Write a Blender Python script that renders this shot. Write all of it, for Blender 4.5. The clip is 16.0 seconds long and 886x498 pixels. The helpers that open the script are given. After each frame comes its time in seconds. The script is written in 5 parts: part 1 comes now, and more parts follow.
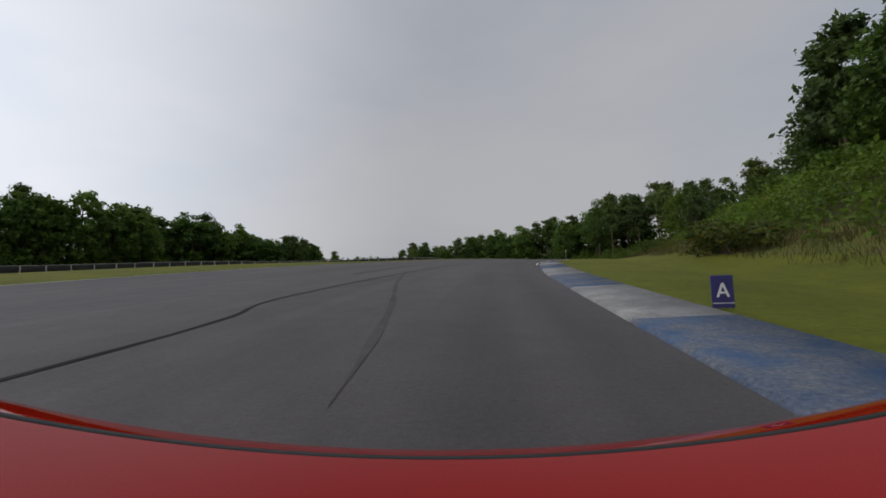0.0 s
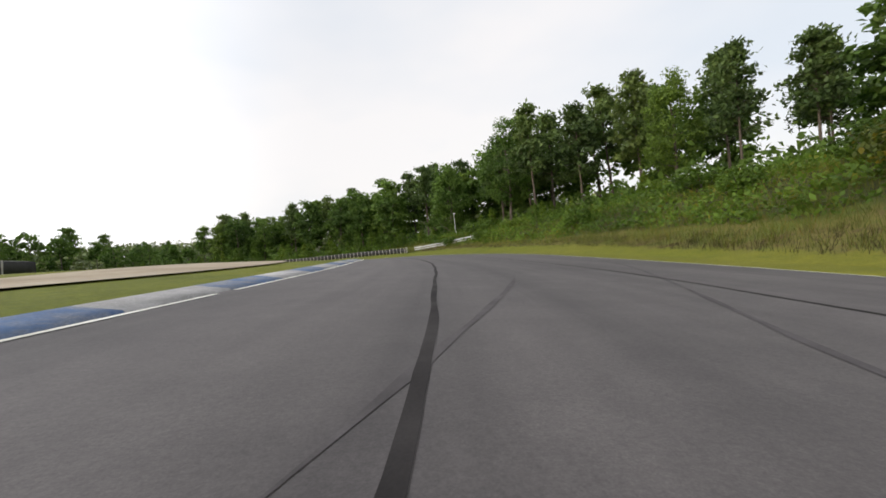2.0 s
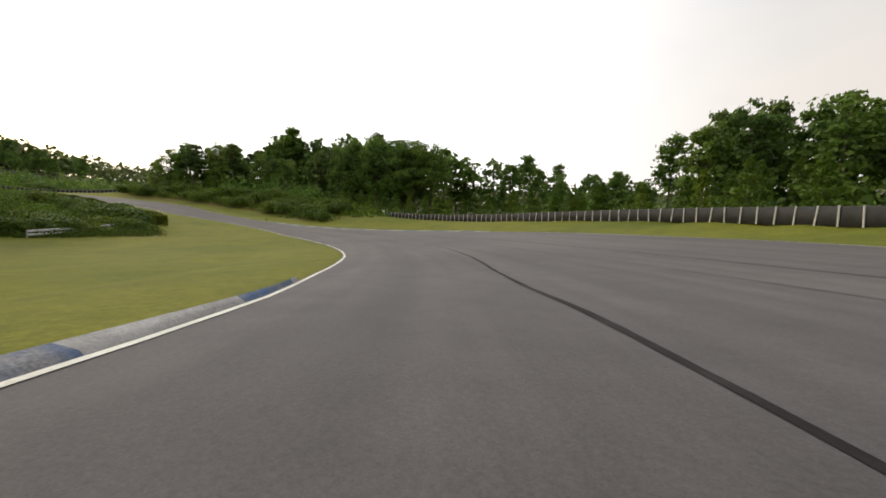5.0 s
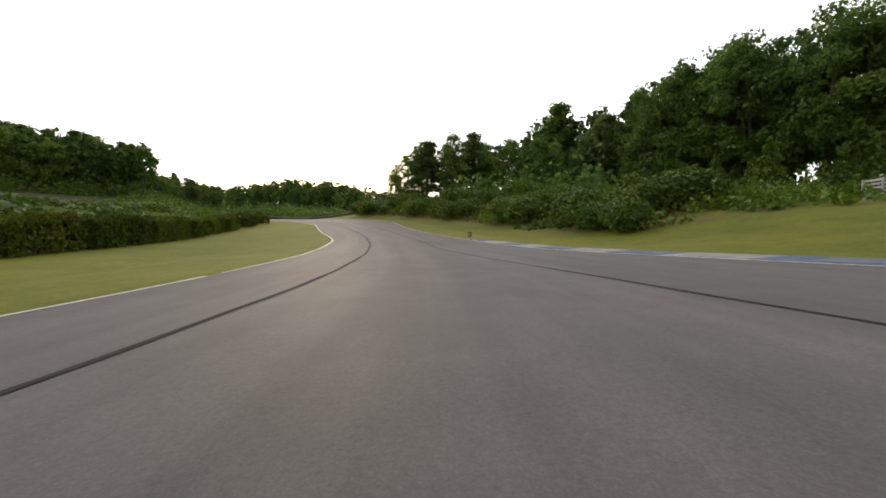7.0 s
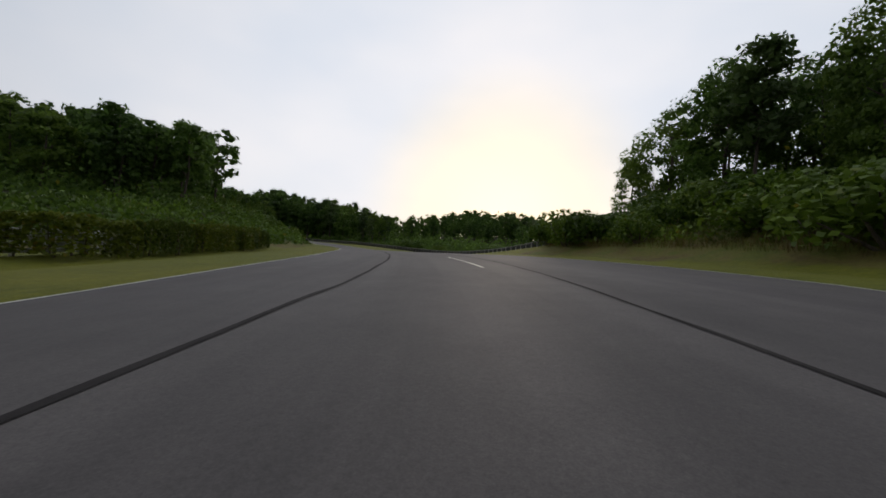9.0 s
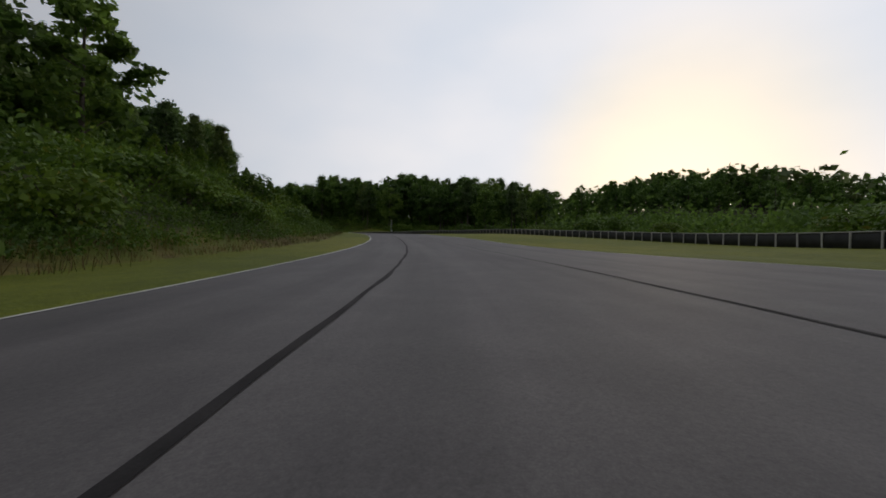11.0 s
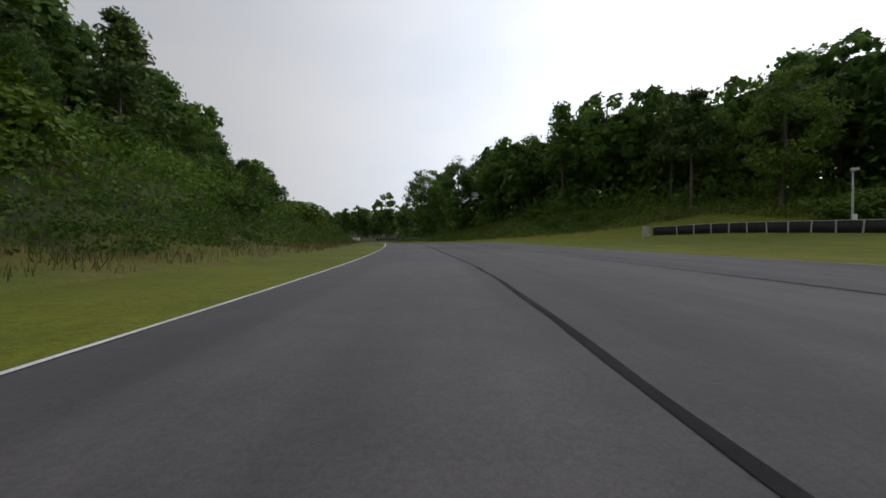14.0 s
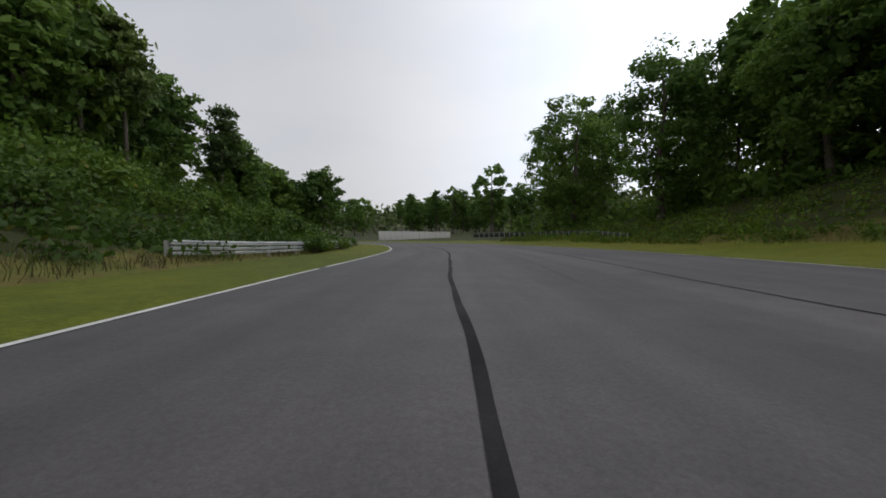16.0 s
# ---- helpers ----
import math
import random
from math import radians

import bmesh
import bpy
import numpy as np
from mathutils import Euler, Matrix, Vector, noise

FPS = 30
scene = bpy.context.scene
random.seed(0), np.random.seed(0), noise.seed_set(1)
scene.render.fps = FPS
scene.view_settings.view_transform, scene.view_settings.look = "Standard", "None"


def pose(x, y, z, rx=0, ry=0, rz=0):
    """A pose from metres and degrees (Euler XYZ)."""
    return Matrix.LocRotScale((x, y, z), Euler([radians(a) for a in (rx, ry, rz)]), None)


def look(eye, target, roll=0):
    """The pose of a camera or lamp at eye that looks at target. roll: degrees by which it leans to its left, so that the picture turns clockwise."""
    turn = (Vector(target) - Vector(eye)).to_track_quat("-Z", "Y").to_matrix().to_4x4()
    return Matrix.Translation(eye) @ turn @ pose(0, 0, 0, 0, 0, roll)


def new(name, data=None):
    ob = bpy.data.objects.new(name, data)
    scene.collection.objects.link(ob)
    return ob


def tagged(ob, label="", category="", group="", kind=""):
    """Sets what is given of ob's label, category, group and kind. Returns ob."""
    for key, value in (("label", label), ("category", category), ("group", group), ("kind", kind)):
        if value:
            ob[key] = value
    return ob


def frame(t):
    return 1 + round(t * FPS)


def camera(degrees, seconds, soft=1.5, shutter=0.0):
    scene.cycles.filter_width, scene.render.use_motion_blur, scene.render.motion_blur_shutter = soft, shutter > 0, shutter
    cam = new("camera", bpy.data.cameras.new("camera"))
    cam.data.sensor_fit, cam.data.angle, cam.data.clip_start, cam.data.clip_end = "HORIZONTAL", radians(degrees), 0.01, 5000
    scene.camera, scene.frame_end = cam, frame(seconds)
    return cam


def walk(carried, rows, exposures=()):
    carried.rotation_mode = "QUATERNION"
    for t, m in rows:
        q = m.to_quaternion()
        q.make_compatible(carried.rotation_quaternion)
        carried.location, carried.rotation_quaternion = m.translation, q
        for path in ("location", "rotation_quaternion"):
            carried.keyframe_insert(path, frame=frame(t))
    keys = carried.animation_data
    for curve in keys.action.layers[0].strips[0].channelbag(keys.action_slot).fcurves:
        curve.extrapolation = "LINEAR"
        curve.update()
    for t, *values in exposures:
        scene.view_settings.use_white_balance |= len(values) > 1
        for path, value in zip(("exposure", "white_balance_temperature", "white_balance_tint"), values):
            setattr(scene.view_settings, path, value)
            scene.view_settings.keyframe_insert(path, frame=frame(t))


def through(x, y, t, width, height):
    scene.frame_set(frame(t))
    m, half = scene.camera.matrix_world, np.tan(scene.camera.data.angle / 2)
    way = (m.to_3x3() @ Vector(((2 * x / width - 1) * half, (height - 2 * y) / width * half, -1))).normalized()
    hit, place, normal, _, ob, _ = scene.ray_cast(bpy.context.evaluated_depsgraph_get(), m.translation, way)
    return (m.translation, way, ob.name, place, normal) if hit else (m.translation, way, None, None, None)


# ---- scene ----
# The camera rides low on a car round a race track.
cam = camera(96.0, 16.0, soft=1.7)
walk(cam, [
    (0, pose(0.00, 0.00, -0.00, 94.80, 1.68, 0.14)),
    (0.5, pose(2.38, 16.39, 1.30, 93.44, 1.29, -9.55)),
    (1, pose(7.61, 32.61, 2.30, 92.03, 2.01, -18.43)),
    (1.5, pose(13.77, 48.00, 2.99, 90.89, 3.86, -21.97)),
    (2, pose(19.23, 62.73, 3.31, 89.70, 5.68, -15.19)),
    (2.5, pose(22.58, 77.50, 3.42, 88.68, 5.62, -5.61)),
    (3, pose(23.25, 91.85, 3.47, 88.38, 4.09, 5.07)),
    (3.5, pose(21.14, 105.19, 3.48, 87.54, 2.33, 15.55)),
    (4, pose(16.51, 116.64, 3.27, 86.56, 0.77, 25.81)),
    (4.5, pose(10.11, 128.04, 2.84, 85.78, -1.33, 36.26)),
    (5, pose(1.79, 138.27, 2.26, 85.75, -3.19, 47.46)),
    (5.5, pose(-8.58, 146.49, 1.63, 85.79, -3.94, 57.36)),
    (6, pose(-20.36, 153.04, 1.10, 86.78, -2.90, 66.99)),
    (6.5, pose(-32.97, 157.46, 0.72, 87.44, -1.48, 76.61)),
    (7, pose(-45.87, 159.71, 0.47, 87.77, -0.50, 85.74)),
    (7.5, pose(-58.77, 159.90, 0.45, 88.68, -0.65, 93.22)),
    (8, pose(-71.29, 158.57, 0.68, 89.64, -0.92, 100.09)),
    (8.5, pose(-83.15, 156.19, 1.23, 91.44, -2.00, 106.23)),
    (9, pose(-93.62, 152.81, 1.96, 92.33, -3.61, 111.72)),
    (9.5, pose(-103.98, 148.16, 2.64, 91.07, -2.55, 116.83)),
    (10, pose(-114.27, 142.39, 3.15, 90.20, -1.52, 122.11)),
    (10.5, pose(-124.44, 135.37, 3.55, 89.83, -0.64, 127.73)),
    (11, pose(-134.39, 126.91, 3.92, 89.83, 0.20, 133.67)),
    (11.5, pose(-144.01, 116.78, 4.38, 89.80, 1.23, 139.75)),
    (12, pose(-153.36, 105.37, 5.03, 89.96, 1.06, 145.95)),
    (12.5, pose(-161.32, 93.38, 5.94, 89.59, 0.84, 152.13)),
    (13, pose(-168.54, 80.56, 6.68, 89.41, 0.56, 158.20)),
    (13.5, pose(-173.34, 68.14, 7.12, 89.18, 0.06, 163.48)),
    (14, pose(-177.13, 54.72, 7.41, 89.12, 0.42, 168.58)),
    (14.5, pose(-179.30, 41.76, 7.62, 88.85, -0.06, 172.74)),
    (15, pose(-180.88, 28.48, 7.94, 88.45, 0.21, 176.93)),
    (15.5, pose(-181.38, 15.34, 8.09, 88.57, 0.27, 180.39)),
    (16, pose(-180.99, 2.59, 8.10, 88.40, -0.10, 184.17)),
], exposures=[(0.0, -0.82, 6600, 14), (0.7, -0.67, 6600, 14), (1.5, -0.08, 6700, 14), (2.5, 0.50, 7200, 14), (3.5, 0.17, 7500, 14), (5.0, 0.10, 7500, 14), (7.5, -0.12, 7100, 14), (9.0, -1.14, 6600, 14), (11.5, -1.23, 6600, 14), (12.0, -1.02, 6600, 14), (13.5, -0.64, 6600, 14), (14.5, -0.45, 6600, 14), (16.0, -0.30, 6600, 14)])

# ---- light: low sun behind thin cloud ----
SUN_AZ, SUN_EL = radians(103.5), radians(8.0)      # turned left from north; height
world = bpy.data.worlds.new("overcast_sky")
scene.world = world
world.use_nodes = True
wn, wl = world.node_tree.nodes, world.node_tree.links
wn.clear()
sky = wn.new("ShaderNodeTexSky")
sky.sky_type, sky.sun_disc = "NISHITA", False
sky.sun_elevation, sky.sun_rotation = SUN_EL, -SUN_AZ
sky.air_density, sky.dust_density, sky.ozone_density = 1.0, 2.5, 1.0
coord = wn.new("ShaderNodeTexCoord")
stretch = wn.new("ShaderNodeMapping")
stretch.inputs["Scale"].default_value = (1.0, 1.0, 2.2)
wl.new(coord.outputs["Generated"], stretch.inputs["Vector"])
cloud = wn.new("ShaderNodeTexNoise")
cloud.inputs["Scale"].default_value, cloud.inputs["Detail"].default_value, cloud.inputs["Roughness"].default_value = 1.3, 4.0, 0.5
wl.new(stretch.outputs["Vector"], cloud.inputs["Vector"])
tone = wn.new("ShaderNodeValToRGB")
tone.color_ramp.elements[0].position, tone.color_ramp.elements[0].color = 0.32, (7.5, 8.5, 9.6, 1)
tone.color_ramp.elements[1].position, tone.color_ramp.elements[1].color = 0.64, (9.55, 9.85, 10.2, 1)
wl.new(cloud.outputs["Fac"], tone.inputs["Fac"])
toward = wn.new("ShaderNodeVectorMath")           # cloud is brighter towards the low sun
toward.operation = "DOT_PRODUCT"
toward.inputs[1].default_value = (-math.sin(SUN_AZ) * math.cos(SUN_EL), math.cos(SUN_AZ) * math.cos(SUN_EL), math.sin(SUN_EL))
wl.new(coord.outputs["Generated"], toward.inputs[0])
glow = wn.new("ShaderNodeMapRange")
glow.interpolation_type = "SMOOTHSTEP"
glow.inputs["From Min"].default_value, glow.inputs["From Max"].default_value = -0.18, 1.0
glow.inputs["To Min"].default_value, glow.inputs["To Max"].default_value = 0.94, 2.45
wl.new(toward.outputs["Value"], glow.inputs["Value"])
near_sun = wn.new("ShaderNodeMapRange")           # and warmer round it
near_sun.interpolation_type = "SMOOTHSTEP"
near_sun.inputs["From Min"].default_value, near_sun.inputs["From Max"].default_value = 0.93, 1.0
wl.new(toward.outputs["Value"], near_sun.inputs["Value"])
warm = wn.new("ShaderNodeMixRGB")
warm.blend_type = "MULTIPLY"
warm.inputs["Color2"].default_value = (1.12, 1.0, 0.8, 1)
wl.new(near_sun.outputs["Result"], warm.inputs["Fac"])
wl.new(tone.outputs["Color"], warm.inputs["Color1"])
lit = wn.new("ShaderNodeVectorMath")
lit.operation = "SCALE"
wl.new(warm.outputs["Color"], lit.inputs[0])
wl.new(glow.outputs["Result"], lit.inputs["Scale"])
veil = wn.new("ShaderNodeMixRGB")
veil.inputs["Fac"].default_value = 0.78
wl.new(sky.outputs["Color"], veil.inputs["Color1"])
wl.new(lit.outputs["Vector"], veil.inputs["Color2"])
air = wn.new("ShaderNodeBackground")
air.inputs["Strength"].default_value = 0.1
wl.new(veil.outputs["Color"], air.inputs["Color"])
sky_out = wn.new("ShaderNodeOutputWorld")
wl.new(air.outputs["Background"], sky_out.inputs["Surface"])

sun_data = bpy.data.lights.new("sun", "SUN")
sun_data.energy, sun_data.angle, sun_data.color = 0.9, radians(10), (1.0, 0.86, 0.68)
sun = new("sun", sun_data)
sun.matrix_world = look((0, 0, 0), (math.sin(SUN_AZ) * math.cos(SUN_EL), -math.cos(SUN_AZ) * math.cos(SUN_EL), -math.sin(SUN_EL)))


# ---- materials ----
def material(name, rough=0.8, metal=0.0, spec=0.5):
    m = bpy.data.materials.new(name)
    m.use_nodes = True
    b = m.node_tree.nodes["Principled BSDF"]
    b.inputs["Roughness"].default_value, b.inputs["Metallic"].default_value = rough, metal
    b.inputs["Specular IOR Level"].default_value = spec
    return m, m.node_tree.nodes, m.node_tree.links, b


def noise_node(n, l, scale, detail=4.0, vector=None, rough=0.55):
    t = n.new("ShaderNodeTexNoise")
    t.inputs["Scale"].default_value, t.inputs["Detail"].default_value, t.inputs["Roughness"].default_value = scale, detail, rough
    if vector is not None:
        l.new(vector, t.inputs["Vector"])
    return t.outputs["Fac"]


def ramp_node(n, l, fac, stops):
    r = n.new("ShaderNodeValToRGB")
    e = r.color_ramp.elements
    while len(e) < len(stops):
        e.new(0.5)
    for k, (p, c) in zip(e, stops):
        k.position, k.color = p, (*c, 1)
    l.new(fac, r.inputs["Fac"])
    return r.outputs["Color"]


def mix_node(n, l, a, b, fac, mode="MIX"):
    m = n.new("ShaderNodeMixRGB")
    m.blend_type = mode
    for value, socket in ((fac, m.inputs["Fac"]), (a, m.inputs["Color1"]), (b, m.inputs["Color2"])):
        if isinstance(value, (int, float)):
            socket.default_value = value
        elif isinstance(value, tuple):
            socket.default_value = (*value, 1)
        else:
            l.new(value, socket)
    return m.outputs["Color"]


def bump_node(n, l, b, height, strength, distance):
    k = n.new("ShaderNodeBump")
    k.inputs["Strength"].default_value, k.inputs["Distance"].default_value = strength, distance
    l.new(height, k.inputs["Height"])
    l.new(k.outputs["Normal"], b.inputs["Normal"])


def place_node(n, scale=(1, 1, 1), kind="Object", l=None):
    c = n.new("ShaderNodeTexCoord")
    m = n.new("ShaderNodeMapping")
    m.inputs["Scale"].default_value = scale
    l.new(c.outputs[kind], m.inputs["Vector"])
    return m.outputs["Vector"]


def asphalt_material():
    m, n, l, b = material("asphalt", 0.76, spec=0.4)
    here = place_node(n, l=l)
    along = place_node(n, (1.0, 0.035, 1.0), "UV", l)
    lanes = place_node(n, (1.0, 0.006, 1.0), "UV", l)
    patches, mottle = noise_node(n, l, 0.12, 4, here), noise_node(n, l, 1.6, 5, here, 0.65)
    streak, lane = noise_node(n, l, 1.3, 4, along, 0.6), noise_node(n, l, 0.55, 2, lanes)
    fine, stones = noise_node(n, l, 95, 2, here, 0.7), noise_node(n, l, 34, 3, here, 0.75)
    base = ramp_node(n, l, patches, [(0.3, (0.087, 0.078, 0.079)), (0.7, (0.119, 0.107, 0.108))])
    for f, low, high, fac in ((lane, 0.8, 1.12, 0.9), (streak, 0.66, 1.1, 0.85), (mottle, 0.82, 1.14, 0.8), (fine, 0.6, 1.35, 0.4), (stones, 0.62, 1.38, 0.42)):
        base = mix_node(n, l, base, ramp_node(n, l, f, [(0.3, (low, low, low)), (0.7, (high, high, high * 0.985))]), fac, "MULTIPLY")
    l.new(base, b.inputs["Base Color"])
    bump_node(n, l, b, stones, 0.22, 0.005)
    return m


def plain_material(name, low, high, rough=0.7, scale=3.0, grain=40.0, bump=0.15, metal=0.0, spec=0.5):
    m, n, l, b = material(name, rough, metal, spec)
    here = place_node(n, l=l)
    big, small = noise_node(n, l, scale, 4, here), noise_node(n, l, grain, 3, here)
    c = mix_node(n, l, ramp_node(n, l, big, [(0.3, low), (0.7, high)]), ramp_node(n, l, small, [(0.2, (0.75, 0.75, 0.75)), (0.8, (1.15, 1.15, 1.15))]), 0.7, "MULTIPLY")
    l.new(c, b.inputs["Base Color"])
    bump_node(n, l, b, small, bump, 0.01)
    return m


def grass_material(name, wild=False):
    """Mown grass; the ground's own sheet also wears tall dry grass and forest floor where its cover says so."""
    m, n, l, b = material(name, 0.85, spec=0.2)
    here = place_node(n, l=l)
    big, mid, fine = noise_node(n, l, 0.045, 4, here), noise_node(n, l, 0.55, 5, here, 0.65), noise_node(n, l, 16, 3, here, 0.7)
    small = noise_node(n, l, 4.2, 4, here, 0.7)
    c = ramp_node(n, l, big, [(0.3, (0.1, 0.122, 0.012)), (0.5, (0.145, 0.16, 0.015)), (0.72, (0.185, 0.18, 0.024))])
    c = mix_node(n, l, c, ramp_node(n, l, mid, [(0.3, (0.7, 0.76, 0.66)), (0.7, (1.2, 1.15, 1.1))]), 0.85, "MULTIPLY")
    if wild:
        def cover(attribute, scale):
            a = n.new("ShaderNodeAttribute")
            a.attribute_name = attribute
            rough = noise_node(n, l, scale, 4, here, 0.65)
            add = n.new("ShaderNodeMath")
            add.operation = "ADD"
            l.new(a.outputs["Fac"], add.inputs[0])
            l.new(rough, add.inputs[1])
            return ramp_node(n, l, add.outputs["Value"], [(0.82, (0, 0, 0)), (1.12, (1, 1, 1))])
        dry = ramp_node(n, l, mid, [(0.32, (0.115, 0.08, 0.035)), (0.47, (0.15, 0.135, 0.035)), (0.6, (0.11, 0.13, 0.022))])
        floor_ = ramp_node(n, l, mid, [(0.3, (0.03, 0.038, 0.011)), (0.7, (0.06, 0.066, 0.022))])
        c = mix_node(n, l, c, dry, cover("tall_grass", 0.5))
        c = mix_node(n, l, c, floor_, cover("wood", 0.35))
    for f, low, high in ((small, 0.72, 1.22), (fine, 0.6, 1.3)):
        c = mix_node(n, l, c, ramp_node(n, l, f, [(0.28, (low, low * 1.04, low * 0.95)), (0.72, (high, high * 0.97, high * 0.95))]), 0.75, "MULTIPLY")
    l.new(c, b.inputs["Base Color"])
    bump_node(n, l, b, fine, 0.6, 0.05)
    return m


def kerb_material(name, low, high):
    """Old kerb paint, worn through to grey concrete in places."""
    m, n, l, b = material(name, 0.8, spec=0.25)
    here = place_node(n, l=l)
    wear, tone_, grain = noise_node(n, l, 1.7, 7, here, 0.7), noise_node(n, l, 0.8, 3, here), noise_node(n, l, 38, 3, here, 0.7)
    paint = ramp_node(n, l, tone_, [(0.3, low), (0.7, high)])
    bare = ramp_node(n, l, grain, [(0.3, (0.13, 0.128, 0.125)), (0.7, (0.27, 0.265, 0.255))])
    c = mix_node(n, l, paint, bare, ramp_node(n, l, wear, [(0.38, (0, 0, 0)), (0.64, (0.9, 0.9, 0.9))]))
    c = mix_node(n, l, c, ramp_node(n, l, grain, [(0.25, (0.72, 0.72, 0.72)), (0.75, (1.2, 1.2, 1.2))]), 0.7, "MULTIPLY")
    l.new(c, b.inputs["Base Color"])
    bump_node(n, l, b, grain, 0.3, 0.008)
    return m


def leaf_material(name, dark, light, tint=(0.25, 0.2, 0.03), tinted=0.0, through=0.35):
    m, n, l, b = material(name, 0.55, spec=0.25)
    info, geo = n.new("ShaderNodeObjectInfo"), n.new("ShaderNodeNewGeometry")
    leaf = ramp_node(n, l, geo.outputs["Random Per Island"], [(0.0, tuple(0.7 * v + 0.3 * w for v, w in zip(dark, light))), (0.8, light), (1.0, tuple(min(1, 1.25 * v) for v in light))])
    if tinted:
        pick = ramp_node(n, l, geo.outputs["Random Per Island"], [(1 - tinted, (0, 0, 0)), (1 - tinted + 0.02, (1, 1, 1))])
        leaf = mix_node(n, l, leaf, tint, pick)
    tree = ramp_node(n, l, info.outputs["Random"], [(0.0, (0.62, 0.68, 0.62)), (0.5, (0.95, 1.0, 0.9)), (1.0, (1.3, 1.18, 0.9))])
    c = mix_node(n, l, leaf, tree, 1.0, "MULTIPLY")
    stand = noise_node(n, l, 0.13, 2, place_node(n, l=l))
    c = mix_node(n, l, c, ramp_node(n, l, stand, [(0.34, (0.66, 0.7, 0.68)), (0.66, (1.28, 1.22, 1.05))]), 1.0, "MULTIPLY")
    l.new(c, b.inputs["Base Color"])
    t, mx, out = n.new("ShaderNodeBsdfTranslucent"), n.new("ShaderNodeMixShader"), n["Material Output"]
    l.new(c, t.inputs["Color"])
    mx.inputs["Fac"].default_value = through
    l.new(b.outputs["BSDF"], mx.inputs[1])
    l.new(t.outputs["BSDF"], mx.inputs[2])
    l.new(mx.outputs["Shader"], out.inputs["Surface"])
    return m


def bark_material():
    m, n, l, b = material("bark", 0.9, spec=0.2)
    up = place_node(n, (6, 6, 1.2), "Object", l)
    f = noise_node(n, l, 2.5, 6, up, 0.65)
    l.new(ramp_node(n, l, f, [(0.3, (0.045, 0.036, 0.028)), (0.7, (0.17, 0.14, 0.115))]), b.inputs["Base Color"])
    bump_node(n, l, b, f, 0.7, 0.04)
    return m


ASPHALT, GRASS, GROUND, BARK = asphalt_material(), grass_material("mown_grass"), grass_material("open_ground", True), bark_material()
TAR = plain_material("tar_seam", (0.019, 0.017, 0.017), (0.046, 0.042, 0.041), 0.92, 1.5, 60, spec=0.15)
RUBBERED = plain_material("rubbered_asphalt", (0.058, 0.052, 0.053), (0.1, 0.091, 0.092), 0.8, 2.5, 70, spec=0.25)
PATCH = plain_material("dark_patch", (0.034, 0.031, 0.032), (0.07, 0.064, 0.066), 0.9, 0.9, 60, spec=0.2)
SAND = plain_material("sandy_soil", (0.26, 0.2, 0.13), (0.42, 0.35, 0.25), 0.95, 0.5, 12, 0.4)
LINE_PAINT = plain_material("line_paint", (0.5, 0.49, 0.42), (0.8, 0.79, 0.7), 0.6, 1.3, 30)
KERB_WHITE = kerb_material("kerb_white", (0.26, 0.26, 0.26), (0.44, 0.43, 0.42))
KERB_BLUE = kerb_material("kerb_blue", (0.03, 0.07, 0.16), (0.075, 0.14, 0.26))
CONCRETE = plain_material("concrete", (0.42, 0.41, 0.39), (0.62, 0.61, 0.58), 0.85, 0.7, 20)
RUBBER = plain_material("rubber_belt", (0.012, 0.012, 0.012), (0.03, 0.029, 0.028), 0.75, 2.0, 30)
POST_WOOD = plain_material("weathered_post", (0.33, 0.31, 0.28), (0.56, 0.54, 0.5), 0.8, 3.0, 25)
RAIL_STEEL = plain_material("galvanised_steel", (0.4, 0.41, 0.41), (0.62, 0.62, 0.6), 0.5, 1.2, 20, metal=0.3)
SIGN_BLUE = plain_material("sign_violet", (0.03, 0.026, 0.13), (0.045, 0.04, 0.18), 0.45, 6, 30, 0.02)
SIGN_WHITE = plain_material("sign_white", (0.7, 0.7, 0.7), (0.82, 0.82, 0.82), 0.5, 6, 30, 0.02)
LEAF_OAK = leaf_material("broad_leaves", (0.05, 0.096, 0.022), (0.135, 0.225, 0.051), through=0.5)
LEAF_PINE = leaf_material("pine_needles", (0.049, 0.084, 0.031), (0.124, 0.184, 0.065), through=0.3)
LEAF_SHRUB = leaf_material("shrub_leaves", (0.045, 0.09, 0.013), (0.125, 0.205, 0.03), (0.2, 0.19, 0.03), 0.03)
LEAF_YELLOW = leaf_material("yellowing_leaves", (0.055, 0.085, 0.013), (0.14, 0.165, 0.03), (0.3, 0.23, 0.03), 0.15)
LEAF_HEDGE = leaf_material("hedge_leaves", (0.045, 0.075, 0.01), (0.12, 0.16, 0.022), (0.16, 0.14, 0.03), 0.05)
TALL_GRASS = leaf_material("tall_grass_blades", (0.065, 0.09, 0.015), (0.14, 0.16, 0.028), (0.2, 0.155, 0.05), 0.16, 0.35)
WEEDS = leaf_material("dry_weeds", (0.05, 0.037, 0.018), (0.14, 0.105, 0.045), (0.08, 0.09, 0.025), 0.35, 0.2)
LEAF_FAR = leaf_material("far_foliage", (0.062, 0.087, 0.038), (0.14, 0.175, 0.07), through=0.2)


# ---- mesh helpers ----
def part(name, bm, mat, parent=None, label=""):
    me = bpy.data.meshes.new(name)
    bm.to_mesh(me)
    bm.free()
    me.materials.append(mat)
    ob = new(name, me)
    ob.parent = parent
    if label:
        tagged(ob, label)
    return ob


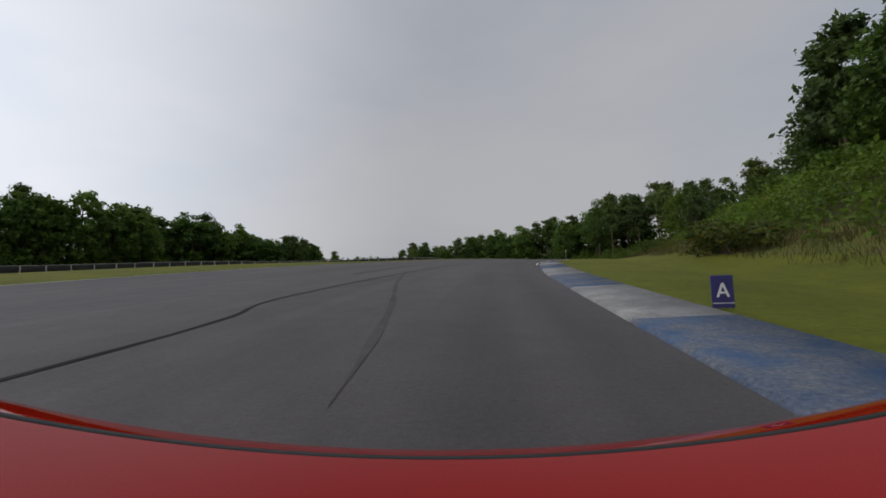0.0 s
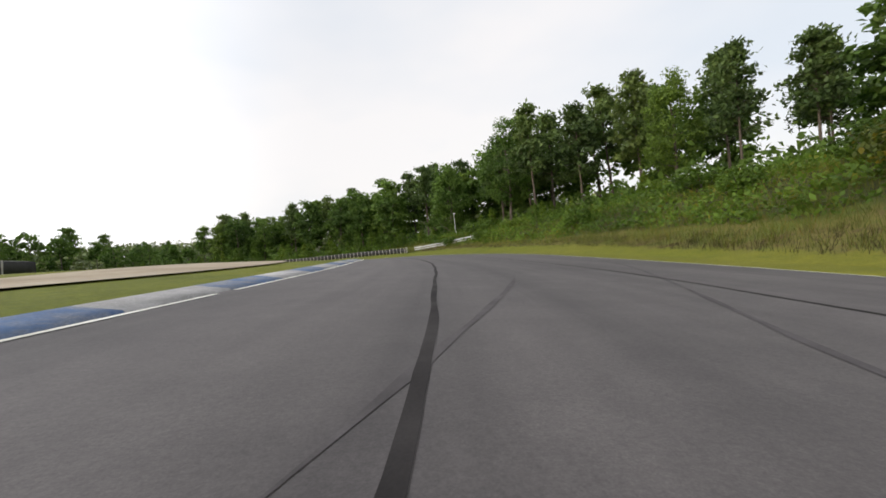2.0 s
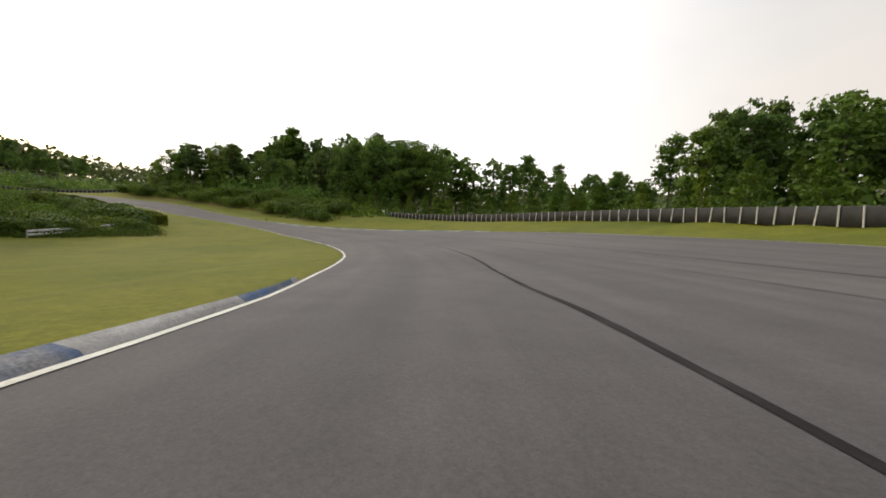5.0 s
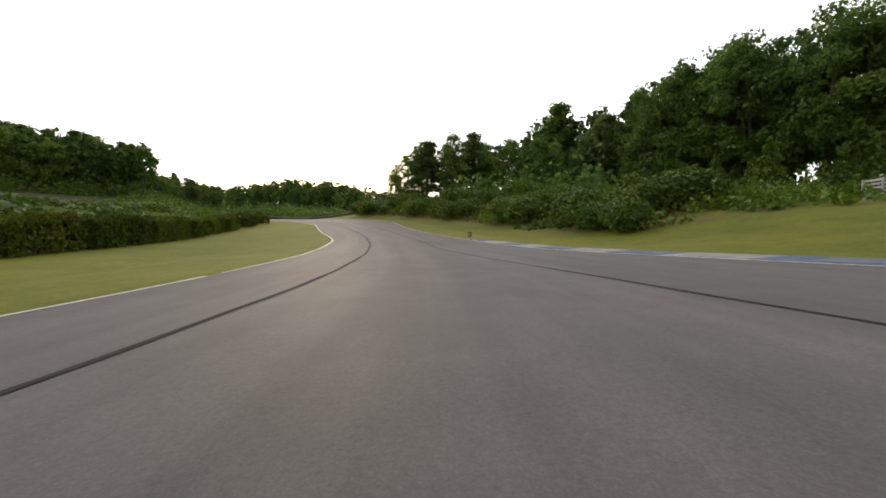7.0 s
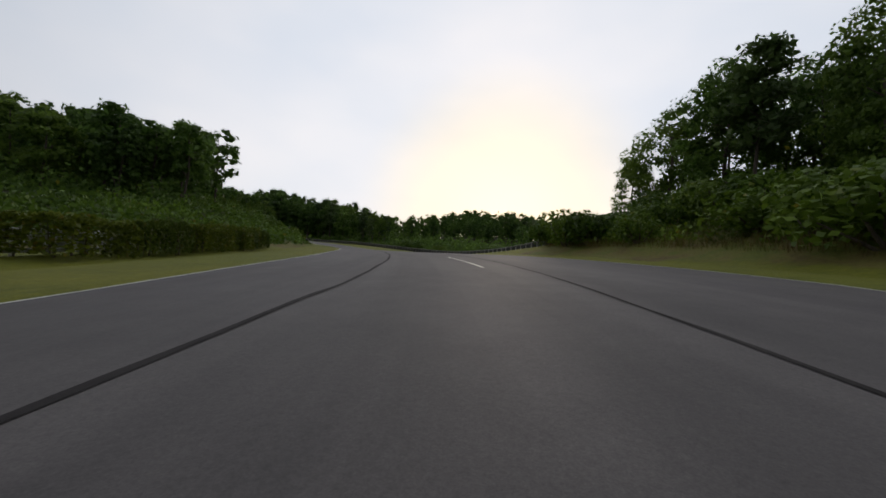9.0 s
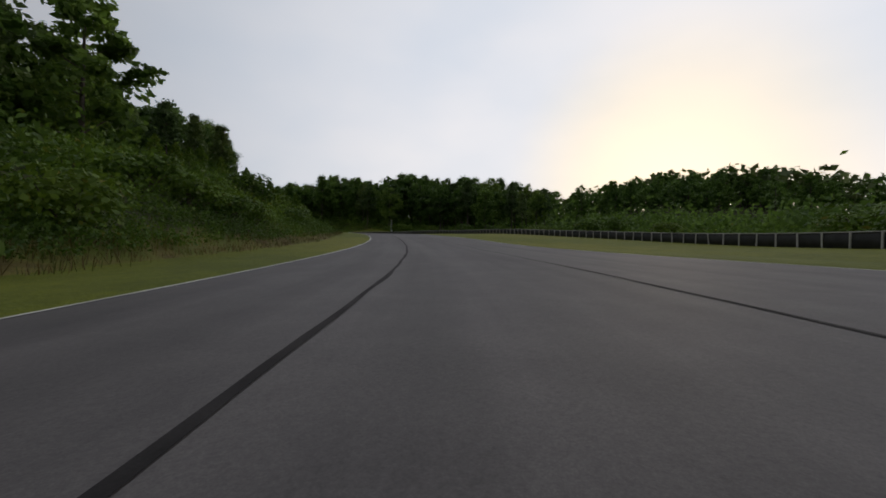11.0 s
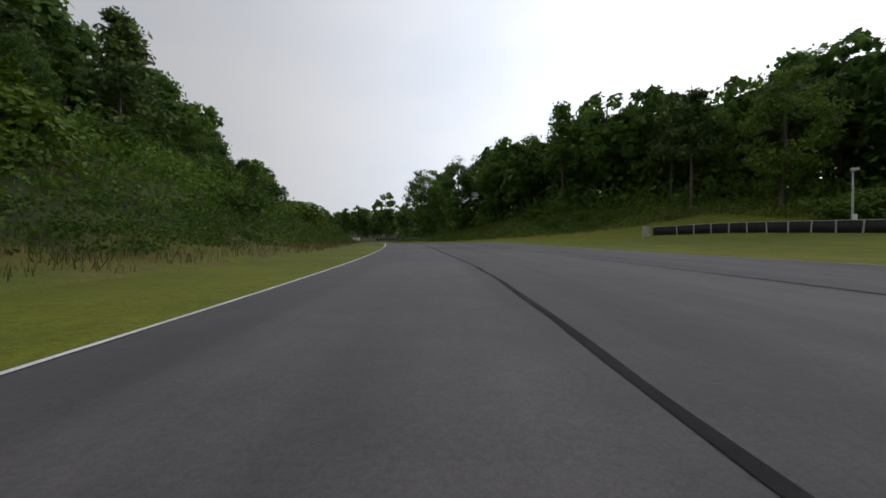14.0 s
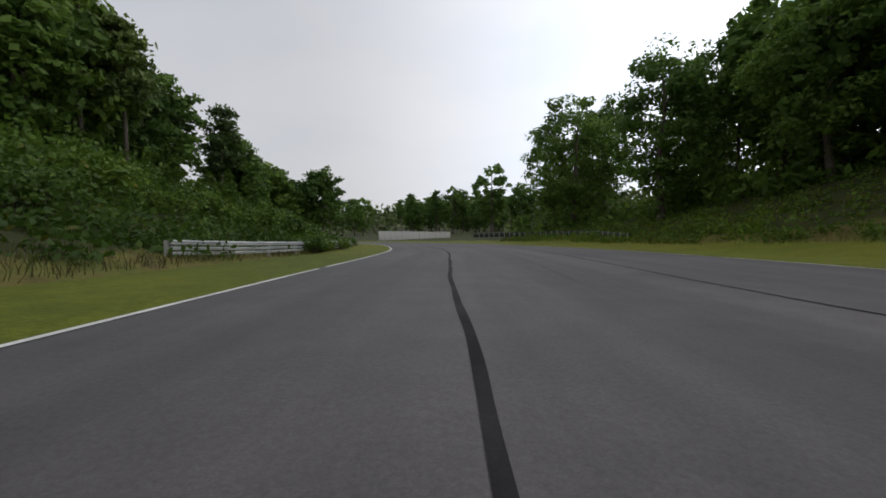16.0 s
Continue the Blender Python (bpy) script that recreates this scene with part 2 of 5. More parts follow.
def mesh_of(name, verts, faces, mat, smooth=False, uv=None):
    """One mesh from arrays: verts (n, 3) and quads (m, 4)."""
    verts, faces = np.asarray(verts, np.float32), np.asarray(faces, np.int32)
    me = bpy.data.meshes.new(name)
    me.vertices.add(len(verts))
    me.vertices.foreach_set("co", verts.ravel())
    me.loops.add(faces.size)
    me.loops.foreach_set("vertex_index", faces.ravel())
    me.polygons.add(len(faces))
    me.polygons.foreach_set("loop_start", np.arange(0, faces.size, faces.shape[1], dtype=np.int32))
    if uv is not None:
        layer = me.uv_layers.new(name="UVMap")
        layer.data.foreach_set("uv", np.asarray(uv, np.float32)[faces.ravel()].ravel())
    me.update(calc_edges=True)
    if smooth:
        me.polygons.foreach_set("use_smooth", np.ones(len(faces), bool))
    me.materials.append(mat)
    return me


def box(bm, x0, x1, y0, y1, z0, z1, m=Matrix()):
    made = bmesh.ops.create_cube(bm, size=1.0, matrix=m @ Matrix.Translation(((x0 + x1) / 2, (y0 + y1) / 2, (z0 + z1) / 2)) @ Matrix.Diagonal((x1 - x0, y1 - y0, z1 - z0, 1)))
    return made["verts"]


def empty(name, m=Matrix()):
    ob = new(name)
    ob.matrix_basis = m
    return ob


# ---- the plan: the driving line, every 20 m from 60 m before the start ----
LINE_XY = [(-8.37, -59.19), (-5.62, -39.64), (-2.78, -19.79), (-0.04, -0.00), (3.23, 19.71), (9.94, 38.55), (17.32, 57.13), (22.40, 76.41), (22.89, 
    96.39), (17.13, 115.41), (6.83, 132.53), (-7.81, 146.00), (-25.57, 155.12), (-44.99, 159.62), (-64.95, 159.37), (-84.60, 155.78), (-103.20, 
    148.55), (-120.38, 138.34), (-135.74, 125.57), (-149.13, 110.73), (-160.71, 94.45), (-170.14, 76.84), (-176.34, 57.84), (-179.81, 38.16), 
    (-181.37, 18.23), (-180.68, -1.73), (-179.08, -21.64), (-172.39, -40.17), (-156.25, -51.93), (-136.53, -52.74), (-116.77, -49.94), (-96.93, 
    -47.42), (-77.12, -44.72)]
LINE_Z = [-2.81, -2.45, -1.81, -0.63, 0.86, 1.94, 2.56, 2.75, 2.83, 2.63, 1.95, 1.03, 0.29, -0.14, -0.10, 0.70, 1.93, 2.74, 3.33, 4.06, 5.20, 6.18, 
    6.68, 7.06, 7.41, 7.45, 7.46, 7.47, 7.47, 7.47, 7.47, 7.47, 7.47]
LINE_BANK = [-0.003, -0.007, -0.015, -0.024, -0.028, -0.049, -0.084, -0.092, -0.060, -0.015, 0.034, 0.078, 0.088, 0.050, 0.018, 0.039, 0.046, 0.042, 
    0.008, -0.018, -0.015, -0.007, -0.004, -0.002, -0.003, 0.000, 0.001, 0.000, 0.000, 0.000, 0.000, 0.000, 0.000]
# how far the asphalt reaches left and right of the line: (metres along, metres aside)
EDGE_LEFT = [(0, 10), (60, 12), (90, 10.5), (104, 7), (114, 4.3), (122, 3.6), (128, 3.15), (138, 3.05), (144, 2.95), (150, 2.6), (157, 2.27), (162, 2.17), (171, 2.0), (177, 1.8), (183, 2.05), (193, 2.15), (206, 2.3), (209, 1.82), (212, 1.85),
             (215, 2.1), (222, 2.4), (236, 3.4), (255, 4.6), (275, 3.8), (286, 3.9), (291, 4.25), (296, 4.75), (304, 4.75), (313, 3.95), (322, 4.3), (335, 4.7), (352, 3.9), (373, 3.2), (388, 2.65), (404, 2.58), (421, 2.7),
             (432, 2.15), (457, 2.15), (478, 2.4), (500, 2.7), (531, 3.3), (640, 4)]
EDGE_RIGHT = [(0, 2), (60, 1.1), (70, 1.2), (79, 1.5), (82.5, 1.95), (88, 2.7), (97, 2.98), (103, 4.1), (108, 5.1), (117, 6.2), (128, 7.4), (143, 8.7), (152, 9.8), (165, 11), (180, 12.2), (199, 13), (212, 14.2),
              (222, 16), (236, 16), (250, 12.5), (264, 7), (275, 4.9), (284, 4.4), (290, 3.95), (297, 3.7), (305, 4.6), (316, 7.2), (335, 8), (360, 8.1), (376, 7.6), (384, 7.0), (391, 6.8), (409, 6.5), (425, 8.2), (438, 10.2), (447, 10),
              (456, 8.4), (465, 7.7), (482, 8.2), (494, 8.9), (506, 9.2), (520, 9), (545, 7), (640, 6)]
# verge: (along, where the bank starts, how wide it rises, how high)
BANK_RIGHT = [(0, 7, 10, 4), (60, 6.5, 12, 4.5), (76, 8, 13, 5), (104, 7.4, 15, 5.5), (122, 10.5, 16, 6), (137, 12, 17, 6), (150, 14.5, 18, 6), (168, 18, 20, 5.5), (176, 20, 20, 5), (188, 20, 14, 2.2), (197, 22, 12, 0.7), (210, 20, 10, 0.8), (222, 18, 10, 1.2), (260, 14, 10, 1.2),
              (280, 11, 10, 1.4), (292, 11, 14, 4), (318, 11, 14, 4), (330, 9, 12, 2.6), (345, 9, 12, 2), (362, 12, 20, 0.2), (425, 14, 14, 0.3), (445, 14, 14, 0.5), (462, 16, 14, 0.3), (474, 38, 14, 4), (479, 33, 14, 5.5), (485, 25, 14, 7), (492, 23, 15, 8), (500, 21, 16, 8), (520, 17, 18, 8), (536, 20, 18, 5), (546, 36, 16, 1.5), (556, 42, 20, 0.6), (640, 30, 20, 1)]
BANK_LEFT = [(0, 14, 40, 0), (96, 10, 20, 0), (112, 6, 14, -1.0), (130, 6, 14, -1.0), (150, 10, 20, 0), (250, 10, 20, 0), (285, 12, 10, 0.5), (310, 15, 12, 1), (335, 12, 14, 2), (365, 6, 12, 3.5), (380, 5.5, 12, 4.5),
             (430, 6, 14, 5.5), (460, 4.6, 13, 5.5), (496, 5.2, 15, 5.5), (506, 7, 15, 5.5), (545, 7.2, 18, 4.5), (640, 8, 20, 3)]
# where the woods begin: (along, metres aside)
WOOD_RIGHT = [(0, 8), (60, 8), (90, 10), (105, 11), (122, 13), (150, 17), (180, 22), (196, 31), (268, 31), (280, 17), (296, 12.5), (340, 13), (346, 26), (365, 28), (440, 32), (470, 34), (479, 33), (485, 26), (492, 24), (500, 22), (520, 18), (560, 15), (640, 14)]
WOOD_LEFT = [(0, 60), (252, 60), (259, 16.5), (270, 16.5), (312, 16), (335, 12), (360, 7), (380, 6.3), (404, 6), (432, 6.9), (460, 5.2), (480, 5.4), (500, 6.2), (640, 8)]
KERBS = [(51.2, 85, 1, 0.9), (121.6, 214, -1, 0.56), (244, 284, 1, 0.9)]      # from, to, side, width


def kerb_width(s, sign):
    """How wide the kerb is at metres along, on one side."""
    w = np.zeros_like(np.asarray(s, float))
    for a, b, side, wide in KERBS:
        if side == sign:
            w = np.maximum(w, np.where((s >= a) & (s <= b), wide * np.clip(np.minimum((s - a) / 4, (b - s) / {51.2: 8, 121.6: 12}.get(a, 4)), 0.1, 1), 0))
    return w


def catmull(points, step):
    p = np.array(points, float)
    p = np.vstack([2 * p[0] - p[1], p, 2 * p[-1] - p[-2]])
    out = []
    for i in range(1, len(p) - 2):
        u = np.linspace(0, 1, step, endpoint=False)[:, None]
        a, b, c, d = p[i - 1], p[i], p[i + 1], p[i + 2]
        out.append(0.5 * (2 * b + (c - a) * u + (2 * a - 5 * b + 4 * c - d) * u ** 2 + (3 * b - a - 3 * c + d) * u ** 3))
    return np.vstack(out + [p[-2:-1]])


raw = catmull([(*xy, z, k) for xy, z, k in zip(LINE_XY, LINE_Z, LINE_BANK)], 40)
run = np.r_[0, np.cumsum(np.hypot(*np.diff(raw[:, :2], axis=0).T))]
S = np.arange(0, run[-1], 1.0)
LINE = np.stack([np.interp(S, run, raw[:, k]) for k in range(4)], -1)
grad = np.gradient(LINE, axis=0)
flat = np.hypot(grad[:, 0], grad[:, 1])
SLOPE, AHEAD = grad[:, 2] / flat, grad[:, :2] / flat[:, None]
ASIDE = np.stack([AHEAD[:, 1], -AHEAD[:, 0]], -1)


def table(rows, s, k=1):
    rows = np.array(rows, float)
    return np.interp(s, rows[:, 0], rows[:, k])


def soft_step(v):
    v = np.clip(v, 0, 1)
    return v * v * (3 - 2 * v)


def bank_rise(s, d):
    """How far the banks beside the track lift the ground."""
    right = table(BANK_RIGHT, s, 3) * soft_step((d - table(BANK_RIGHT, s, 1)) / table(BANK_RIGHT, s, 2))
    left = table(BANK_LEFT, s, 3) * soft_step((-d - table(BANK_LEFT, s, 1)) / table(BANK_LEFT, s, 2))
    return right + left


def land(xy, banks=True):
    """Ground height, and place along and aside of the line, at points (n, 2)."""
    xy = np.asarray(xy, float)
    z, along, aside = (np.empty(len(xy)) for _ in range(3))
    for k in range(0, len(xy), 4000):
        d = xy[k:k + 4000, None, :] - LINE[None, :, :2]
        far = (d ** 2).sum(-1)
        w = 1 / (far + 3) ** 3
        w /= w.sum(1)[:, None]
        al, la = (d * AHEAD).sum(-1), (d * ASIDE).sum(-1)
        z[k:k + 4000] = (w * (LINE[:, 2] + np.clip(al, -10, 10) * SLOPE + np.clip(la, -22, 22) * LINE[:, 3])).sum(1)
        i = far.argmin(1)
        j = np.arange(len(i))
        along[k:k + 4000] = S[i] + np.clip(al[j, i], -30, 30)
        side = np.sign(la[j, i] + 1e-9)
        aside[k:k + 4000] = np.where(np.abs(al[j, i]) < 1.5, la[j, i], side * np.sqrt(far[j, i]))
        if banks:
            z[k:k + 4000] += (w * bank_rise(S[None, :], np.sign(la) * np.sqrt(far))).sum(1)
    if banks:
        away = np.hypot(xy[:, 0] + 80, xy[:, 1] - 60)
        z += 16 * soft_step((away - 230) / 250) + 34 * soft_step((away - 420) / 900)
        z += 12.5 * np.exp(-((xy[:, 0] + 335) ** 2 + (xy[:, 1] - 90) ** 2) / (2 * 42 ** 2))
        z += 0.25 * np.sin(xy[:, 0] * 0.11) * np.sin(xy[:, 1] * 0.13) * soft_step((np.abs(aside) - 18) / 20)
    return z, along, aside


def at(s, d, banks=True):
    """World points at metres along and aside of the line; the height is the ground's."""
    s, d = np.broadcast_arrays(np.asarray(s, float), np.asarray(d, float))
    base = np.stack([np.interp(s, S, LINE[:, k]) for k in range(2)], -1)
    side = np.stack([np.interp(s, S, ASIDE[:, k]) for k in range(2)], -1)
    xy = base + d[..., None] * side
    z = land(xy.reshape(-1, 2), banks)[0].reshape(s.shape)
    return np.concatenate([xy, z[..., None]], -1)


def heading(s):
    """Turn about z that points +y along the track."""
    a = np.array([np.interp(s, S, AHEAD[:, 0]), np.interp(s, S, AHEAD[:, 1])])
    return math.degrees(math.atan2(-a[0], a[1]))


def strip(name, s, offsets, lift, mat, uv=False):
    """A band along the track: offsets (len(s), k) aside, lift (k) above the ground."""
    s, offsets = np.asarray(s, float), np.asarray(offsets, float)
    k = offsets.shape[1]
    p = at(np.repeat(s[:, None], k, 1), offsets, False)
    p[..., 2] += bank_rise(np.repeat(s[:, None], k, 1), offsets) + np.asarray(lift)
    idx = np.arange(len(s) * k).reshape(len(s), k)
    f = np.stack([idx[:-1, :-1], idx[:-1, 1:], idx[1:, 1:], idx[1:, :-1]], -1).reshape(-1, 4)
    coords = np.stack([offsets, np.repeat(s[:, None], k, 1)], -1).reshape(-1, 2) if uv else None
    return mesh_of(name, p.reshape(-1, 3), f, mat, True, coords)


# ---- ground, road, verges ----
def build_ground():
    xs = np.r_[-3000, -2000, -1300, -900, -700, -560, np.arange(-460, 200, 3.0), 260, 360, 520, 800, 1300, 2000, 3000]
    ys = np.r_[-3000, -2000, -1300, -900, -650, -480, np.arange(-370, 360, 3.0), 430, 560, 800, 1300, 2000, 3000]
    gx, gy = np.meshgrid(xs, ys)
    xy = np.stack([gx.ravel(), gy.ravel()], -1)
    z, s, d = land(xy)
    on_road = (d > -table(EDGE_LEFT, s) - 4.4) & (d < table(EDGE_RIGHT, s) + 4.4)
    z = np.where(on_road, z - 0.2, z)
    idx = np.arange(len(xy)).reshape(gx.shape)
    f = np.stack([idx[:-1, :-1], idx[:-1, 1:], idx[1:, 1:], idx[1:, :-1]], -1).reshape(-1, 4)
    me = mesh_of("ground", np.column_stack([xy, z]), f, GROUND, True)
    wood = np.maximum(soft_step((d - table(WOOD_RIGHT, s) + 1) / 6), soft_step((-d - table(WOOD_LEFT, s) + 1) / 5))
    wood = np.maximum(wood, soft_step((np.hypot(xy[:, 0] + 80, xy[:, 1] - 60) - 215) / 30))
    tall = soft_step((d - np.maximum(table(BANK_RIGHT, s, 1), table(WOOD_RIGHT, s) - 5) + 1) / 3) * np.clip(table(BANK_RIGHT, s, 3) / 3, 0.15, 1)
    tall = np.maximum(tall, soft_step((-d - table(WOOD_LEFT, s) + 2.2) / 2))
    for name, value in (("wood", wood), ("tall_grass", tall)):
        me.attributes.new(name, "FLOAT", "POINT").data.foreach_set("value", value.astype(np.float32))
    tagged(new("ground", me), "rolling ground of mown grass and wooded banks", "ground", kind="structure")


build_ground()
S_ROAD = np.arange(4, S[-1] - 2, 1.0)
EL, ER = table(EDGE_LEFT, S_ROAD), table(EDGE_RIGHT, S_ROAD)
across = np.linspace(0, 1, 15)
tagged(new("road", strip("road", S_ROAD, -EL[:, None] + across * (EL + ER)[:, None], 0.0, ASPHALT, True)), "grey worn asphalt race track", "road", kind="structure")
for name, sign, edge in (("verge_left", -1, EL), ("verge_right", 1, ER)):
    o = sign * (edge[:, None] + kerb_width(S_ROAD, sign)[:, None] + np.array([-0.1, 0.0, 0.25, 1.2, 2.6, 4.4]))
    tagged(new(name, strip(name, S_ROAD, o, np.array([-0.08, -0.008, 0.02, 0.02, 0.01, -0.15]), GRASS)), "mown yellow-green grass verge beside the track", "grass verge", kind="structure")


# ---- painted lines, seams, kerbs ----
def band(name, s0, s1, inner, outer, lift, mat, step=1.0):
    """A thin painted or sealed band; inner and outer give metres aside for an array of s."""
    s = np.linspace(s0, s1, max(3, int((s1 - s0) / step) + 1))
    return strip(name, s, np.stack([inner(s), outer(s)], -1), lift, mat)


def edge_lines():
    for name, sign, rows, runs in (
            ("edge_line_left", -1, EDGE_LEFT, [(62, 131), (131.5, 236), (237, 268), (268.6, 352), (352.4, 474), (474.4, 503.5), (504, 560)]),
            ("edge_line_right", 1, EDGE_RIGHT, [(76, 150), (150.6, 214), (215, 243), (250, 287), (287.5, 331), (331.6, 402), (402.5, 470), (470.5, 509), (509.8, 560)])):
        for a, b in runs:
            me = band(name, a, b, lambda s: sign * (table(rows, s) - 0.04 - (0.05 if 262 < a < 430 else 0.075)), lambda s: sign * (table(rows, s) - 0.04), 0.007, LINE_PAINT)
            tagged(new(name, me), "worn white line along the asphalt edge", "road marking", kind="structure")


SEAM_LEFT = [(70, -4.2), (86, -3.75), (100, -2.6), (112, -1.35), (117, -0.85), (122, -0.42), (126, -0.14), (129.3, -0.1), (133.8, -0.12), (142, 0.2), (157, 0.6), (170, 1.19), (177, 1.3), (184, 1.08), (191, 0.98), (200, 1.18), (209, 1.45), (214, 1.36), (223, 1.88), (232, 2.0)]
SEAM_RIGHT = [(58, -2.5), (62, -2.56), (63.6, -2.73), (66, -3.1), (75, -2.35), (85, -1.15), (90, -0.42), (98, 0.64), (105, 1.4), (112, 2.2), (118, 2.8), (131, 3.9), (145, 4.3), (158, 5.2), (173, 6.1), (178, 6.4), (194, 6.1), (213, 6.7), (232, 6.6), (252, 4.2), (273, 1.4), (282, 1.25), (288, 1.18), (294, 1.05), (302, 1.5),
              (312, 2.17), (340, 2.8), (372, 2.75), (390, 3.0), (405, 3.2), (420, 4.2), (436, 5.4), (460, 4.0), (479, 4.0), (499, 3.8), (520, 4.6), (545, 4.5)]
SEAM_MIDDLE = [(246, -2.4), (273, -1.68), (296, -1.76), (312, -1.4), (318, -1.2), (340, -1.1), (370, -0.64), (388, -0.3), (403, 0.13), (415, 0.2), (431, 0.92), (450, 0.9), (458, 0.57), (477, 0.29), (485, 0.2), (497, 0.23), (504, 0.05), (515, -0.08), (545, -0.2)]
SEAM_OLD = [(100, -3.3), (113, -2.7), (120, -1.8)]
SEAM_SIDE = [(112, -1.66), (119, -1.52), (126, -0.9)]
SKIDS = [[(126, 1.7), (127.6, 2.1), (128.9, 2.5), (132.2, 3.7), (137, 5.6), (141.6, 7.3)], [(126.4, -0.55), (127.4, -0.26), (128.5, 0.05), (129.4, 0.32), (132.4, 1.15), (134, 1.5)],
         [(61.4, -0.7), (62.3, -0.85), (64.6, -1.3), (68, -2.1), (72.5, -3.0)], [(457.6, -0.5), (458.6, -0.42), (460.2, -0.32), (461.6, -0.38)],
         [(184, 3.2), (190, 3.6), (200, 4.1), (212, 4.6), (224, 4.2)], [(197.4, -2.3), (198.4, -1.4), (199.6, -0.65), (200.6, 0.12), (201.6, 0.8)], [(195.4, -0.2), (196.4, -0.26), (197.6, -0.3)],
         [(79, -3.2), (81, -3.5), (84, -4.2)], [(100, -3.3), (108, -3.4), (116, -3.0)], [(500, 1.9), (508, 2.2), (520, 2.0)]]


def seams():
    rng = random.Random(5)
    for rows, half, a, b in ((SEAM_LEFT, 0.04, 71, 230), (SEAM_RIGHT, 0.032, 58.5, 544), (SEAM_MIDDLE, 0.038, 247, 544), (SEAM_OLD, 0.02, 100, 120), (SEAM_SIDE, 0.014, 112, 126)):
        s = np.arange(a, b, 0.3)
        way = catmull(rows, 30)
        mid = np.interp(s, way[:, 0], way[:, 1]) - 0.03
        wob = np.array([rng.uniform(0.6, 1.35) for _ in s])
        wob = np.convolve(np.pad(wob, 1, mode="edge"), np.ones(3) / 3, "valid")
        shift = 0.012 * np.sin(s * 0.9) + 0.008 * np.sin(s * 2.3)
        me = strip("tar_seam", s, np.stack([mid + shift - half * wob, mid + shift + half * wob], -1), 0.005, TAR)
        tagged(new("tar_seam", me), "dark sealed seam along the asphalt", "road seam", kind="structure")
    for k, rows in enumerate(SKIDS):
        way = catmull(rows, 20)
        s = np.arange(rows[0][0], rows[-1][0], 0.15)
        mid = np.interp(s, way[:, 0], way[:, 1])
        half = 0.036 * np.clip(np.minimum(s - s[0], s[-1] - s) / 1.2, 0.15, 1) * (1 + 0.25 * np.sin(s * 3.1 + k))
        me = strip("skid_mark", s, np.stack([mid - half, mid + half], -1), 0.004, RUBBERED)
        tagged(new("skid_mark", me), "long curved tyre mark on the asphalt", "road mark", kind="structure")


def patch(name, s0, s1, left, right, ragged, label, seed, lift=0.006, mat=None):
    """A darker repair or rubbered patch with uneven ends."""
    rng = np.random.RandomState(seed)
    cols, n = 24, 14
    u = np.linspace(left, right, cols)
    wave = np.interp(np.arange(cols), np.linspace(0, cols - 1, 7), rng.uniform(-ragged, ragged, 7))
    tail = np.interp(np.arange(cols), np.linspace(0, cols - 1, 7), rng.uniform(-ragged, ragged, 7))
    k = np.linspace(0, 1, n)[:, None]
    s = (s0 + wave) * (1 - k) + (s1 + tail) * k
    c = (left + right) / 2
    if s1 - s0 > right - left:                       # long marks thin out towards their ends
        u = c + (u[None, :] - c) * (0.25 + 0.75 * np.sin(np.pi * np.clip(k, 0.02, 0.98)) ** 0.6) + 0.1 * rng.uniform(-1, 1) * k
    else:
        u = np.repeat(u[None, :], n, 0)
    p = at(s, u, mat is not None)
    p[..., 2] += lift
    idx = np.arange(n * cols).reshape(n, cols)
    f = np.stack([idx[:-1, :-1], idx[:-1, 1:], idx[1:, 1:], idx[1:, :-1]], -1).reshape(-1, 4)
    tagged(new(name, mesh_of(name, p.reshape(-1, 3), f, mat or PATCH, True)), label, "road patch", kind="structure")


def patches():
    patch("road_patch", 463.3, 463.8, -1.9, 4.6, 0.2, "narrow dark repair band across the asphalt", 1)
    patch("road_patch", 476.0, 478.5, -1.6, 1.05, 0.45, "wide dark repair patch on the asphalt", 3)
    patch("road_patch", 478.75, 479.0, -1.9, 4.4, 0.2, "narrow dark repair band across the asphalt", 4)
    patch("road_patch", 475.7, 476.1, 1.1, 6.8, 0.25, "narrow dark repair band across the asphalt", 6)
    for k, (s, d, ln) in enumerate([(191.2, -0.26, 1.1), (192.6, -0.3, 0.8)]):
        patch("skid_mark", s, s + 1.25 * ln, d - 0.04, d + 0.04, 0.2, "short dark rubber mark on the asphalt", 20 + k)
    patch("sand_patch", 129, 149, -11.0, -5.4, 1.2, "bare pale sandy patch in the infield grass", 40, 0.07, SAND)
    s = np.linspace(319, 327, 9)
    me = strip("paint_mark", s, np.stack([1.32 + 0 * s, 1.40 + 0 * s], -1), 0.008, LINE_PAINT)
    tagged(new("paint_mark", me), "thin white paint mark on the asphalt", "road marking", kind="structure")


